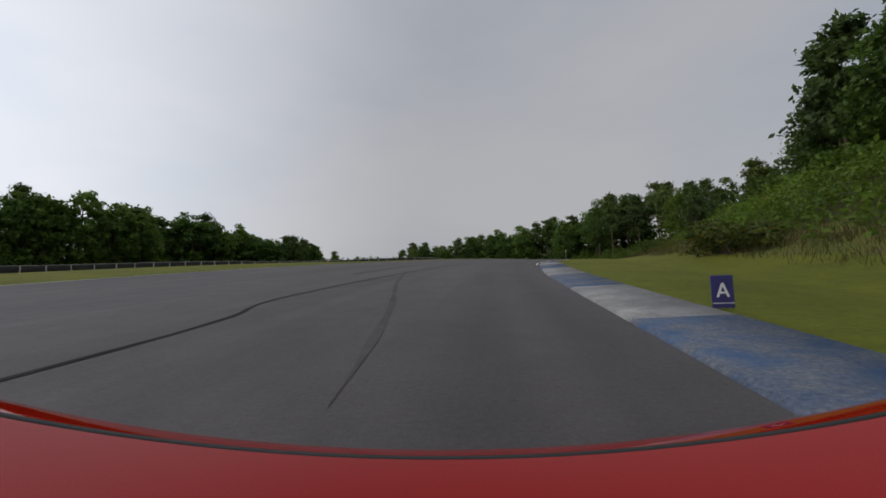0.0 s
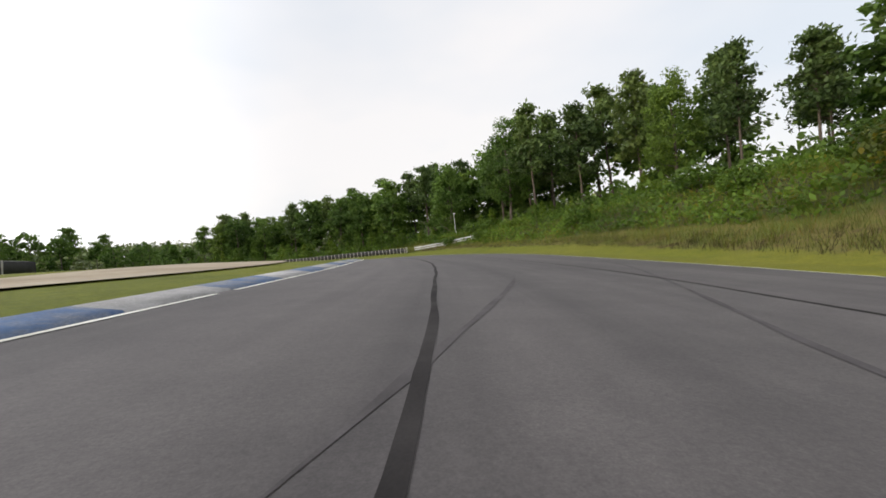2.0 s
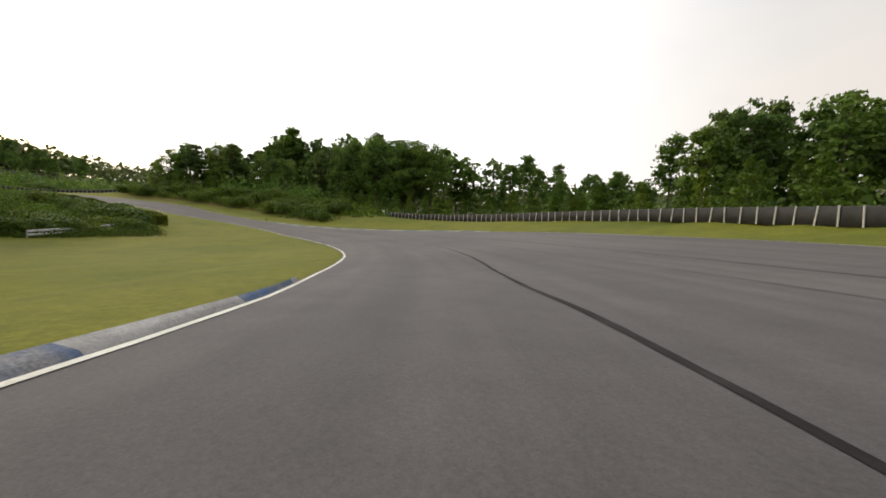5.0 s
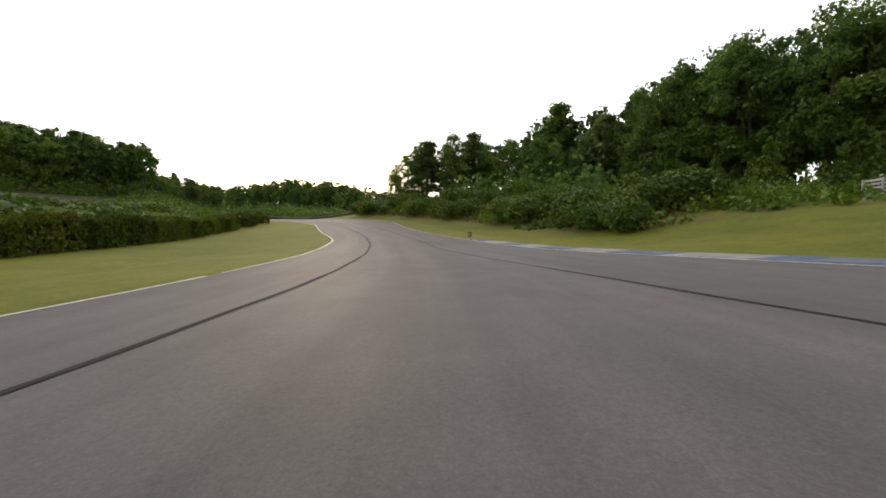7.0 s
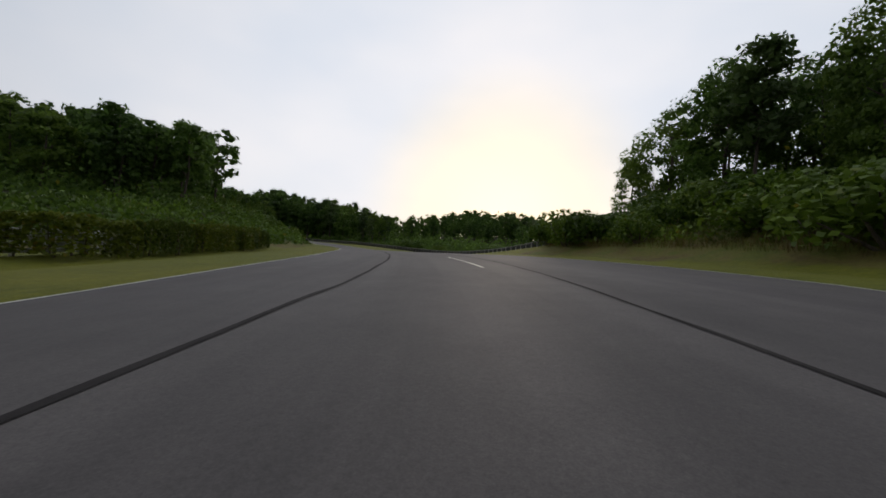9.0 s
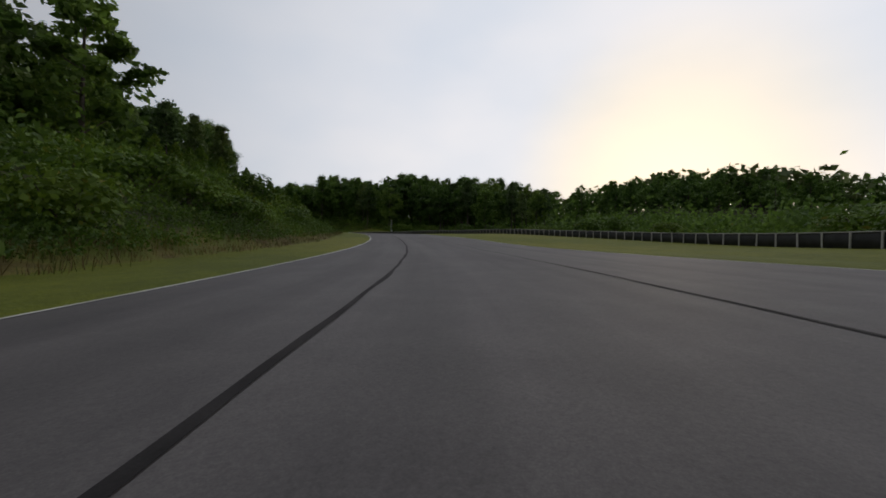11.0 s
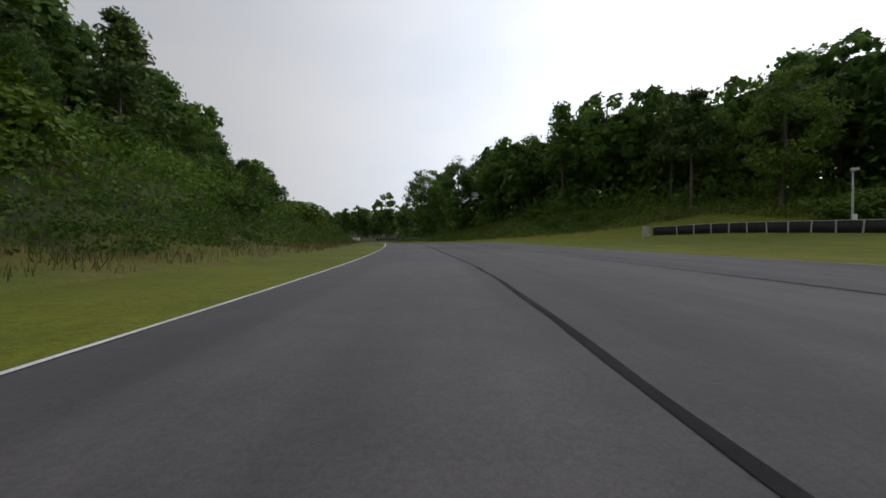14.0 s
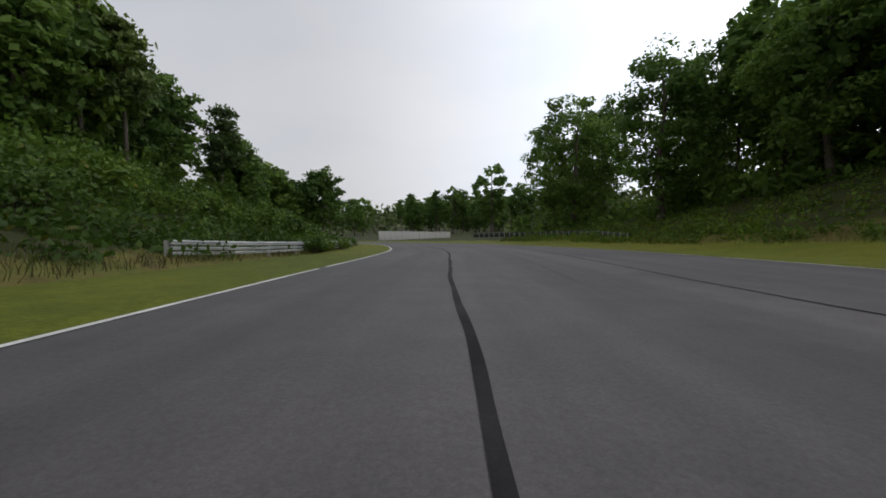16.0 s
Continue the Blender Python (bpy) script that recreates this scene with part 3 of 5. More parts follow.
def kerb(s0, s1, sign, rows, wide, label, first=0):
    """A flat painted kerb: blocks in turn blue and white, each a piece of its own."""
    thing = tagged(empty("kerb"), label, "kerb", kind="structure")
    length, k, s = 3.1 if s0 < 60 else 2.0, 0, s0
    rng = random.Random(int(s0))
    while s < s1:
        e = min(s + length, s1)
        ss = np.linspace(s + 0.002, e - 0.002, 5)
        inner = table(rows, ss) + 0.02
        reach = wide * np.clip(np.minimum((ss - s0) / 4, (s1 - ss) / {51.2: 8, 121.6: 12}.get(s0, 4)), 0.1, 1)
        w = np.stack([inner, inner + 0.05, inner + reach, inner + reach + 0.03], -1) * sign
        p = at(np.repeat(ss[:, None], 4, 1), w, False)
        p[..., 2] += np.array([-0.03, 0.018, 0.06, -0.09]) + rng.uniform(-0.001, 0.001)
        idx = np.arange(20).reshape(5, 4)
        f = np.stack([idx[:-1, :-1], idx[:-1, 1:], idx[1:, 1:], idx[1:, :-1]], -1).reshape(-1, 4)
        if sign < 0:
            f = f[:, ::-1]
        me = mesh_of("block", p.reshape(-1, 3), f, KERB_BLUE if (k + first) % 2 else KERB_WHITE)
        ob = new("block", me)
        ob.parent = thing
        s, k = e, k + 1
    return thing


# ---- signs, walls, rails ----
def block_mesh(name, sizes, mat, bevel=0.0):
    bm = bmesh.new()
    for b in sizes:
        box(bm, *b)
    if bevel:
        bmesh.ops.bevel(bm, geom=bm.edges[:], offset=bevel, segments=1, affect="EDGES")
    me = bpy.data.meshes.new(name)
    bm.to_mesh(me)
    bm.free()
    me.materials.append(mat)
    return me


def letter_sign(s, d, turn):
    p = at(s, d)
    thing = tagged(empty("letter_sign", pose(*p, 0, 0, heading(s) + turn)), "small violet board with a white letter A beside the track", "sign", "letter signs")
    new("panel", block_mesh("panel", [(-0.105, 0.105, -0.008, 0.008, 0.03, 0.36)], SIGN_BLUE, 0.003)).parent = thing
    for x in (-0.07, 0.07):
        new("stake", block_mesh("stake", [(x - 0.006, x + 0.006, 0.009, 0.021, -0.1, 0.33)], RAIL_STEEL)).parent = thing
    bar = new("bar", block_mesh("bar", [(-0.1, 0.1, -0.012, -0.0085, 0.075, 0.083)], SIGN_WHITE))
    bar.parent = thing
    bm = bmesh.new()
    for sg in (-1, 1):
        lean = Matrix.Translation((sg * 0.026, 0, 0.21)) @ Matrix.Rotation(sg * -0.36, 4, "Y")
        box(bm, -0.011, 0.011, -0.0125, -0.0088, -0.075, 0.075, lean)
    box(bm, -0.028, 0.028, -0.0122, -0.0089, 0.175, 0.195)
    part("letter", bm, SIGN_WHITE, thing, "white letter A")


def sweep(name, pts, profile, mat):
    """A closed profile (aside, up) carried along the points (n, 3)."""
    pts = np.asarray(pts, float)
    t = np.gradient(pts[:, :2], axis=0)
    t /= np.linalg.norm(t, axis=1)[:, None]
    side = np.stack([t[:, 1], -t[:, 0]], -1)
    prof = np.asarray(profile, float)
    v = pts[:, None, :] + np.concatenate([prof[None, :, :1] * side[:, None, :], np.repeat(prof[None, :, 1:], len(pts), 0)], -1)
    k = len(prof)
    idx = np.arange(len(pts) * k).reshape(len(pts), k)
    nxt = np.roll(idx, -1, 1)
    f = np.stack([idx[:-1], nxt[:-1], nxt[1:], idx[1:]], -1).reshape(-1, 4)
    return mesh_of(name, v.reshape(-1, 3), f, mat)


def trace(points, step):
    """Evenly spaced ground points along corners: (s, d), or (x, y, 0) in the world."""
    way = catmull(points, 40)
    xyz = at(way[:, 0], way[:, 1]) if way.shape[1] == 2 else np.column_stack([way[:, :2], land(way[:, :2])[0]])
    lens = np.r_[0, np.cumsum(np.hypot(*np.diff(xyz[:, :2], axis=0).T))]
    u = np.arange(0, lens[-1], step)
    return np.stack([np.interp(u, lens, xyz[:, k]) for k in range(3)], -1)


def tyre_wall(points, high, spacing, label, side=1, rail=True):
    """Stacked tyres behind a rubber belt, with pale posts in front of it."""
    pts = trace(points, 0.75)
    thing = tagged(empty("tyre_wall"), label, "tyre barrier", "tyre walls round the track")
    me = sweep("belt", pts, [(-0.22, -0.1), (-0.22, high - 0.06), (-0.16, high), (0.16, high), (0.22, high - 0.06), (0.22, -0.1)], RUBBER)
    new("belt", me).parent = thing
    if rail:
        new("rail", sweep("rail", pts, [(-0.25, high + 0.003), (-0.25, high + 0.05), (-0.12, high + 0.05), (-0.12, high + 0.003)], POST_WOOD)).parent = thing
    post = block_mesh("post", [(-0.042, 0.042, -0.03, 0.03, -0.1, high + 0.03)], POST_WOOD, 0.006)
    rng = random.Random(int(abs(points[0][0])))
    posts = trace(points, spacing)
    for a, b in zip(posts[:-1], posts[1:]):
        t = (b - a)[:2] / np.hypot(*(b - a)[:2])
        ob = new("post", post)
        x, y = a[:2] - 0.262 * side * np.array([t[1], -t[0]])
        ob.matrix_basis = pose(x, y, a[2], rng.uniform(-2, 2), rng.uniform(-5, 5), math.degrees(math.atan2(-t[0], t[1])) + 90)
        ob.parent = thing
    return thing


def slat_rail(points, label, beams=((0.28, 0.5), (0.62, 0.84)), spacing=2.0):
    """A steel guard rail on posts; beams give the height of each one's lower and upper edge."""
    pts = trace(points, 1.0)
    thing = tagged(empty("guard_rail"), label, "guard rail", "guard rails round the track")
    for lo, hi in beams:
        m, h = (lo + hi) / 2, hi - lo
        prof = [(-0.03, lo), (0.02, lo + 0.2 * h), (0.02, lo + 0.36 * h), (-0.03, m), (0.02, hi - 0.36 * h), (0.02, hi - 0.2 * h), (-0.03, hi), (-0.045, hi), (-0.045, lo)]
        new("beam", sweep("beam", pts, prof, RAIL_STEEL)).parent = thing
    post = block_mesh("post", [(-0.05, 0.05, -0.04, 0.04, -0.1, beams[-1][1] - 0.02)], POST_WOOD, 0.006)
    for a, b in zip(trace(points, spacing)[:-1], trace(points, spacing)[1:]):
        t = (b - a)[:2] / np.hypot(*(b - a)[:2])
        ob = new("post", post)
        ob.matrix_basis = pose(a[0] - 0.1 * t[1], a[1] + 0.1 * t[0], a[2], 0, 0, math.degrees(math.atan2(-t[0], t[1])))
        ob.parent = thing
    return thing


def slat_board(s, d, turn):
    """A short board of pale slats that closes the end of a wall."""
    thing = tagged(empty("slat_board", pose(*at(s, d), 0, 0, heading(s) + turn)), "short board of pale horizontal slats on two posts", "barrier end", "slat boards")
    slat = block_mesh("slat", [(-0.75, 0.75, -0.02, 0.02, -0.055, 0.055)], RAIL_STEEL, 0.006)
    for k in range(5):
        ob = new("slat", slat)
        ob.matrix_basis = pose(0, 0, 0.2 + 0.19 * k)
        ob.parent = thing
    for x in (-0.6, 0.6):
        new("post", block_mesh("post", [(x - 0.05, x + 0.05, 0.021, 0.1, -0.1, 1.05)], POST_WOOD, 0.006)).parent = thing


def concrete_wall():
    a, b = np.array((-176.4, -80.9)), np.array((-163.5, -71.2))
    z = land(np.array([a, b]))[0].min()
    thing = tagged(empty("concrete_wall", pose(*((a + b) / 2), z, 0, 0, math.degrees(math.atan2(*(b - a)[::-1])))), "row of pale concrete wall panels behind the bend", "wall", kind="structure")
    n, wide = 13, float(np.hypot(*(b - a))) / 13
    panel = block_mesh("panel", [(-wide / 2 + 0.02, wide / 2 - 0.02, -0.12, 0.12, -0.2, 1.75)], CONCRETE, 0.02)
    for k in range(n):
        ob = new("panel", panel)
        ob.matrix_basis = pose((k - n / 2 + 0.5) * wide, 0.01 * (k % 3), 0.02 * ((k * 7) % 3), 0, 0, 0)
        ob.parent = thing


def pole(s, d, high):
    thing = tagged(empty("camera_pole", pose(*at(s, d), 0, 0, heading(s))), "slim grey metal pole with a small box", "pole")
    bm = bmesh.new()
    bmesh.ops.create_cone(bm, cap_ends=True, segments=10, radius1=0.07, radius2=0.05, depth=high + 0.2, matrix=Matrix.Translation((0, 0, high / 2)))
    part("mast", bm, RAIL_STEEL, thing)
    new("box", block_mesh("box", [(-0.14, 0.14, -0.2, -0.07, 0.5, 0.95)], SIGN_WHITE, 0.01)).parent = thing
    new("head", block_mesh("head", [(-0.09, 0.09, -0.35, 0.1, high - 0.12, high + 0.06)], RAIL_STEEL, 0.01)).parent = thing


edge_lines()
seams()
patches()
for (a, b, side, wide), label in zip(KERBS, ("flat kerb of worn blue and white painted blocks", "flat kerb of blue and white painted blocks on the inside of the bend",
                                            "flat kerb of faded blue and white blocks at the outside of the bend")):
    kerb(a, b, side, EDGE_RIGHT if side > 0 else EDGE_LEFT, wide, label)
letter_sign(64.2, 2.26, 0)
letter_sign(185.2, -2.90, 8)
letter_sign(286.9, 5.15, -10)
letter_sign(442.6, -2.65, 5)
tyre_wall([(187.6, 20.2), (197, 20.7), (206, 20.6), (214, 21.1), (222, 21.4), (232, 22), (255, 22), (276, 23.2)], 0.92, 1.1, "long tyre wall with black belt and pale posts round the bend", 1, False)
tyre_wall([(340, 17.2), (352, 18.2), (368, 19.6), (392, 22.5), (409, 23), (425, 24.8), (440, 27), (460, 27), (471, 25.4), (477.4, 22.6)], 0.75, 1.4, "long tyre wall with pale top rail beyond the grass", 1)
tyre_wall([(-195, -34, 0), (-193.5, -45, 0), (-188, -58, 0), (-181, -68, 0)], 0.6, 1.3, "black tyre wall at the outside of the far bend", 1, False)
tyre_wall([(-44, 22, 0), (-38, 38, 0), (-28, 58, 0), (-14, 70, 0), (-2, 80, 0), (1, 94, 0)], 1.0, 1.9, "low tyre wall with pale posts in the infield", -1)
slat_rail([(177, 24.6), (182, 22.6), (186.4, 20.6)], "grey steel guard rail on the grassy bank")
slat_rail([(284, -14.9), (300, -14.6), (308, -13.4), (314, -12.0), (319, -10.3), (326, -9.9), (338, -10.5)], "pale steel guard rail behind a clipped hedge", ((0.08, 0.2), (0.25, 0.37), (0.42, 0.54), (0.59, 0.71)))
slat_rail([(504.4, -6.5), (508, -6.0), (514, -5.8), (528, -5.7), (540, -6.2)], "pale steel guard rail at the foot of the bank", ((0.05, 0.14), (0.17, 0.26), (0.29, 0.42)))
slat_rail([(-45.4, 135.4, 0), (-50.5, 140.3, 0), (-56, 143.4, 0)], "pale steel guard rail among infield weeds", ((0.2, 0.4), (0.5, 0.7)))
slat_board(277.4, 23.6, 70)
slat_board(476, 21.2, 30)
slat_board(187.2, 20.1, 40)
concrete_wall()
pole(467, 29.3, 4.0)
pole(188, 34, 4.5)


# ---- plants ----
def tube(points, radii, sides=7):
    """A tapered round limb through points: verts and quads."""
    pts = np.asarray(points, float)
    t = np.gradient(pts, axis=0)
    t /= np.linalg.norm(t, axis=1)[:, None] + 1e-9
    ref = np.where(np.abs(t[:, 2:3]) > 0.9, np.array([[1.0, 0, 0]]), np.array([[0, 0, 1.0]]))
    a = np.cross(t, ref)
    a /= np.linalg.norm(a, axis=1)[:, None]
    b = np.cross(t, a)
    w = np.linspace(0, 2 * np.pi, sides, endpoint=False)
    v = pts[:, None] + np.asarray(radii)[:, None, None] * (np.cos(w)[None, :, None] * a[:, None] + np.sin(w)[None, :, None] * b[:, None])
    idx = np.arange(len(pts) * sides).reshape(len(pts), sides)
    nxt = np.roll(idx, -1, 1)
    return v.reshape(-1, 3), np.stack([idx[:-1], nxt[:-1], nxt[1:], idx[1:]], -1).reshape(-1, 4)


def joined(pieces):
    v, f, n = [], [], 0
    for a, b in pieces:
        v.append(a)
        f.append(b + n)
        n += len(a)
    return np.vstack(v), np.vstack(f)


def leaves(rng, centres, size, up=0.6, long=1.5, out=None):
    """A folded little leaf spray at each centre; out: the way that each one faces, roughly."""
    n = len(centres)
    nor = rng.normal(size=(n, 3)) * (1.0 if out is None else 0.55) + np.array([0, 0, up])
    if out is not None:
        nor += out
    nor /= np.linalg.norm(nor, axis=1)[:, None]
    a = np.cross(nor, rng.normal(size=(n, 3)))
    a /= np.linalg.norm(a, axis=1)[:, None] + 1e-9
    b = np.cross(nor, a)
    r = size * rng.uniform(0.6, 1.3, (n, 1))
    c = np.asarray(centres)
    v = np.stack([c - a * r * long * 0.5, c + b * r * 0.5 - nor * r * 0.15, c + a * r * long * 0.5, c - b * r * 0.5 - nor * r * 0.15], 1)
    return v.reshape(-1, 3), np.arange(n * 4).reshape(n, 4)


def broadleaf_meshes(seed, high, spread, low, clumps, per, leaf, mat=None):
    rng = np.random.RandomState(seed)
    lean = rng.uniform(-0.03, 0.03, 2) * high
    zs = np.linspace(-0.4, 0.86 * high, 8)
    stem = np.column_stack([lean[0] * (zs / high) ** 2 + 0.012 * high * np.sin(zs * 0.5 + seed), lean[1] * (zs / high) ** 2, zs])
    rad = 0.017 * high * (1 - 0.86 * np.clip(zs / high, 0, 1)) * np.where(zs < 0.3, 1.35, 1)
    pieces = [tube(stem, rad)]
    tips = []
    for k in range(11):
        h = rng.uniform(low + 0.02, 0.82) * high
        start = np.array([np.interp(h, zs, stem[:, 0]), np.interp(h, zs, stem[:, 1]), h])
        az = k * 2.4 + rng.uniform(-0.5, 0.5)
        reach = spread * high * rng.uniform(0.6, 1.0) * (1.1 - 0.6 * h / high)
        end = start + np.array([math.cos(az) * reach, math.sin(az) * reach, reach * rng.uniform(0.35, 0.9)])
        mid = (start + end) / 2 + np.array([0, 0, -0.06 * reach]) + rng.normal(size=3) * 0.05 * reach
        r = 0.006 * high * (1.1 - h / high)
        pieces.append(tube([start, mid, end], [r, 0.6 * r, 0.2 * r], 5))
        tips += [end, mid * 0.35 + end * 0.65]
    centres = list(tips)
    while len(centres) < clumps:
        d = rng.normal(size=3)
        d /= np.linalg.norm(d)
        d *= rng.uniform(0.35, 1.0) ** 0.5
        c = np.array([d[0] * spread * high, d[1] * spread * high, high * (low + 1.0) / 2 + d[2] * high * (1 - low) / 2])
        taper = 1.0 - 0.45 * max(0, (c[2] / high - 0.6) / 0.4)
        c[:2] *= taper
        centres.append(c + np.array([lean[0], lean[1], 0]) * 0.5)
    pts, faces = [], []
    for c in centres:
        r = 0.062 * high * rng.uniform(0.6, 1.35)
        p = rng.normal(size=(per, 3))
        p /= np.linalg.norm(p, axis=1)[:, None]
        p *= rng.uniform(0.3, 1, (per, 1)) ** 0.6
        pts.append(c + p * np.array([r * 1.25, r * 1.25, r * 0.75]))
        faces.append(p)
    lv, lf = leaves(rng, np.vstack(pts), leaf, 0.5, 1.6, np.vstack(faces))
    tv, tf = joined(pieces)
    return mesh_of("trunk", tv, tf, BARK, True), mesh_of("crown", lv, lf, mat or LEAF_OAK)


def pine_meshes(seed, high, low, whorls, per, leaf):
    rng = np.random.RandomState(seed)
    zs = np.linspace(-0.4, high, 10)
    bend = rng.uniform(-0.02, 0.02, 2) * high
    stem = np.column_stack([bend[0] * (zs / high) ** 2, bend[1] * (zs / high) ** 2, zs])
    pieces, pts = [tube(stem, 0.0125 * high * (1 - 0.9 * np.clip(zs / high, 0, 1)) + 0.01)], []
    for k in range(whorls):
        h = high * (low + (1 - low) * (k + rng.uniform(0, 0.8)) / whorls)
        start = np.array([np.interp(h, zs, stem[:, 0]), np.interp(h, zs, stem[:, 1]), h])
        part_up = (h / high - low) / (1 - low)
        for j in range(4):
            az = rng.uniform(0, 2 * math.pi)
            reach = high * 0.19 * (1.05 - 0.75 * part_up ** 1.5) * rng.uniform(0.45, 1.1)
            end = start + np.array([math.cos(az) * reach, math.sin(az) * reach, reach * rng.uniform(-0.05, 0.4)])
            pieces.append(tube([start, (start + end) / 2 + np.array([0, 0, 0.05 * reach]), end], [0.05, 0.035, 0.012], 3))
            for u in (0.55, 0.8, 1.0):
                c = start + (end - start) * u
                p = rng.normal(size=(per, 3)) * np.array([0.042, 0.042, 0.02]) * high * 0.8
                pts.append(c + p)
    for h in (0.96, 1.0):
        pts.append(stem[-1] * np.array([1, 1, h]) + rng.normal(size=(per, 3)) * np.array([0.02, 0.02, 0.025]) * high)
    lv, lf = leaves(rng, np.vstack(pts), leaf, 0.9, 1.8)
    tv, tf = joined(pieces)
    return mesh_of("trunk", tv, tf, BARK, True), mesh_of("crown", lv, lf, LEAF_PINE)


def sapling_meshes(seed, high, n, leaf, mat):
    rng = np.random.RandomState(seed)
    h = rng.uniform(0.06, 1, n) ** 0.8
    r = 0.34 * (1.03 - h) ** 0.8 * rng.uniform(0.25, 1, n) ** 0.5 * (1 + 0.25 * np.sin(h * 31))
    az = rng.uniform(0, 2 * np.pi, n)
    c = np.column_stack([np.cos(az) * r * high, np.sin(az) * r * high, h * high])
    lv, lf = leaves(rng, c, leaf, 0.8, 1.7)
    tv, tf = tube([(0, 0, -0.2), (0, 0, high * 0.5), (0, 0, high * 0.96)], [0.05, 0.035, 0.01], 5)
    return mesh_of("trunk", tv, tf, BARK, True), mesh_of("crown", lv, lf, mat)


def bush_meshes(seed, n, leaf, mat, wide=1.0, high=1.0):
    rng = np.random.RandomState(seed)
    lobes = np.column_stack([rng.uniform(-0.55, 0.55, (9, 2)) * wide, rng.uniform(0.3, 0.75, 9) * high])
    d = rng.normal(size=(n, 3))
    d /= np.linalg.norm(d, axis=1)[:, None]
    c = lobes[rng.randint(0, 9, n)] + d * rng.uniform(0.5, 1, (n, 1)) ** 0.5 * np.array([0.42 * wide, 0.42 * wide, 0.34 * high])
    c[:, 2] = np.abs(c[:, 2])
    lv, lf = leaves(rng, c, leaf, 0.5, 1.6, 0.8 * d)
    stems = [tube([(0, 0, -0.15), (x * 0.5, y * 0.5, 0.3 * z), (x, y, z)], [0.03, 0.02, 0.008], 4) for x, y, z in lobes]
    tv, tf = joined(stems)
    return mesh_of("stem", tv, tf, BARK, True), mesh_of("foliage", lv, lf, mat)


def hedge_meshes(seed, n, leaf, mat):
    """A clipped length of hedge: leaves over a rounded block with a flat top."""
    rng = np.random.RandomState(seed)
    p = rng.uniform(-1, 1, (n, 3))
    axis, sign = rng.choice(3, n, p=[0.3, 0.25, 0.45]), rng.choice([-1, 1], n)
    p[np.arange(n), axis] = sign * rng.uniform(0.72, 1.0, n) ** 0.5
    p[:, 2] = np.abs(p[:, 2] + 0.02)
    p /= np.maximum(1, (np.abs(p) ** 5).sum(1) ** 0.2 / 1.05)[:, None]
    lumps = 1 + 0.07 * np.sin(p[:, 0] * 7 + seed) * np.cos(p[:, 1] * 6 + seed)
    c = np.column_stack([p[:, 0] * 0.75, p[:, 1] * 1.15, 0.05 + p[:, 2] * 0.95 * lumps])
    lv, lf = leaves(rng, c, leaf, 0.6)
    stems = [tube([(x, y, -0.1), (x * 1.2, y * 1.1, 0.45), (x * 1.3, y * 1.2, 0.8)], [0.03, 0.02, 0.008], 4) for x, y in rng.uniform(-0.5, 0.5, (5, 2))]
    tv, tf = joined(stems)
    return mesh_of("stem", tv, tf, BARK, True), mesh_of("foliage", lv, lf, mat)


def plant(name, meshes, label, category):
    """The first of a kind, kept where it is first used; planted() copies it."""
    return (name, meshes, label, category)


def planted(kind, p, size, turn, group, lean=(0, 0)):
    name, meshes, label, category = kind
    ob = tagged(empty(name, pose(*p, lean[0], lean[1], turn) @ Matrix.Diagonal((size[0], size[0], size[1], 1))), label, category, group)
    for me in meshes:
        new(me.name.split(".")[0], me).parent = ob
    return ob


OAK_SHAPES = [(0.29, 0.12), (0.25, 0.06), (0.31, 0.18), (0.23, 0.04)]
OAKS = [plant("broadleaf_tree", broadleaf_meshes(11 + k, 18.0, sp, lo, 92, 32, 0.54), "tall broadleaf tree with dense dark green crown", "tree") for k, (sp, lo) in enumerate(OAK_SHAPES)]
NEAR_OAKS = [plant("broadleaf_tree", broadleaf_meshes(21 + k, 18.0, sp, lo, 112, 76, 0.275), "broadleaf tree with dark green crown above the bank", "tree") for k, (sp, lo) in enumerate(OAK_SHAPES)]
CLOSE_OAKS = [plant("broadleaf_tree", broadleaf_meshes(26 + k, 18.0, sp, lo, 126, 96, 0.235), "broadleaf tree with dark green leaves close above the bank", "tree") for k, (sp, lo) in enumerate(OAK_SHAPES[:3])]
PINES = [plant("pine_tree", pine_meshes(31 + k, 20.0, lo, wh, 15, 0.45), "tall pine tree with bare trunk and dark needles", "tree")
         for k, (lo, wh) in enumerate([(0.42, 13), (0.34, 15), (0.5, 12)])]
SAPLINGS = [plant("pine_sapling", sapling_meshes(51 + k, 4.0, 760, 0.19, LEAF_SHRUB), "young bright green pine sapling", "sapling") for k in range(3)]
BUSHES = [plant("bush", bush_meshes(61 + k, 1150, 0.08, LEAF_SHRUB), "rounded green bush on the grassy bank", "bush") for k in range(3)]
YELLOW_BUSH = plant("bush", bush_meshes(71, 1400, 0.075, LEAF_YELLOW), "rounded bush with yellowing leaves on the bank", "bush")
HEDGES = [plant("hedge", hedge_meshes(75 + k, 3600, 0.085, LEAF_HEDGE), "thick clipped yellow-green hedge in front of a rail", "hedge") for k in range(3)]


FAR_OAKS = [plant("far_oak", broadleaf_meshes(41 + k, 18.0, sp, lo, 74, 18, 0.72), "", "") for k, (sp, lo) in enumerate(OAK_SHAPES)]
FAR_TREES = []          # woods too far off to count: (kind, matrix)


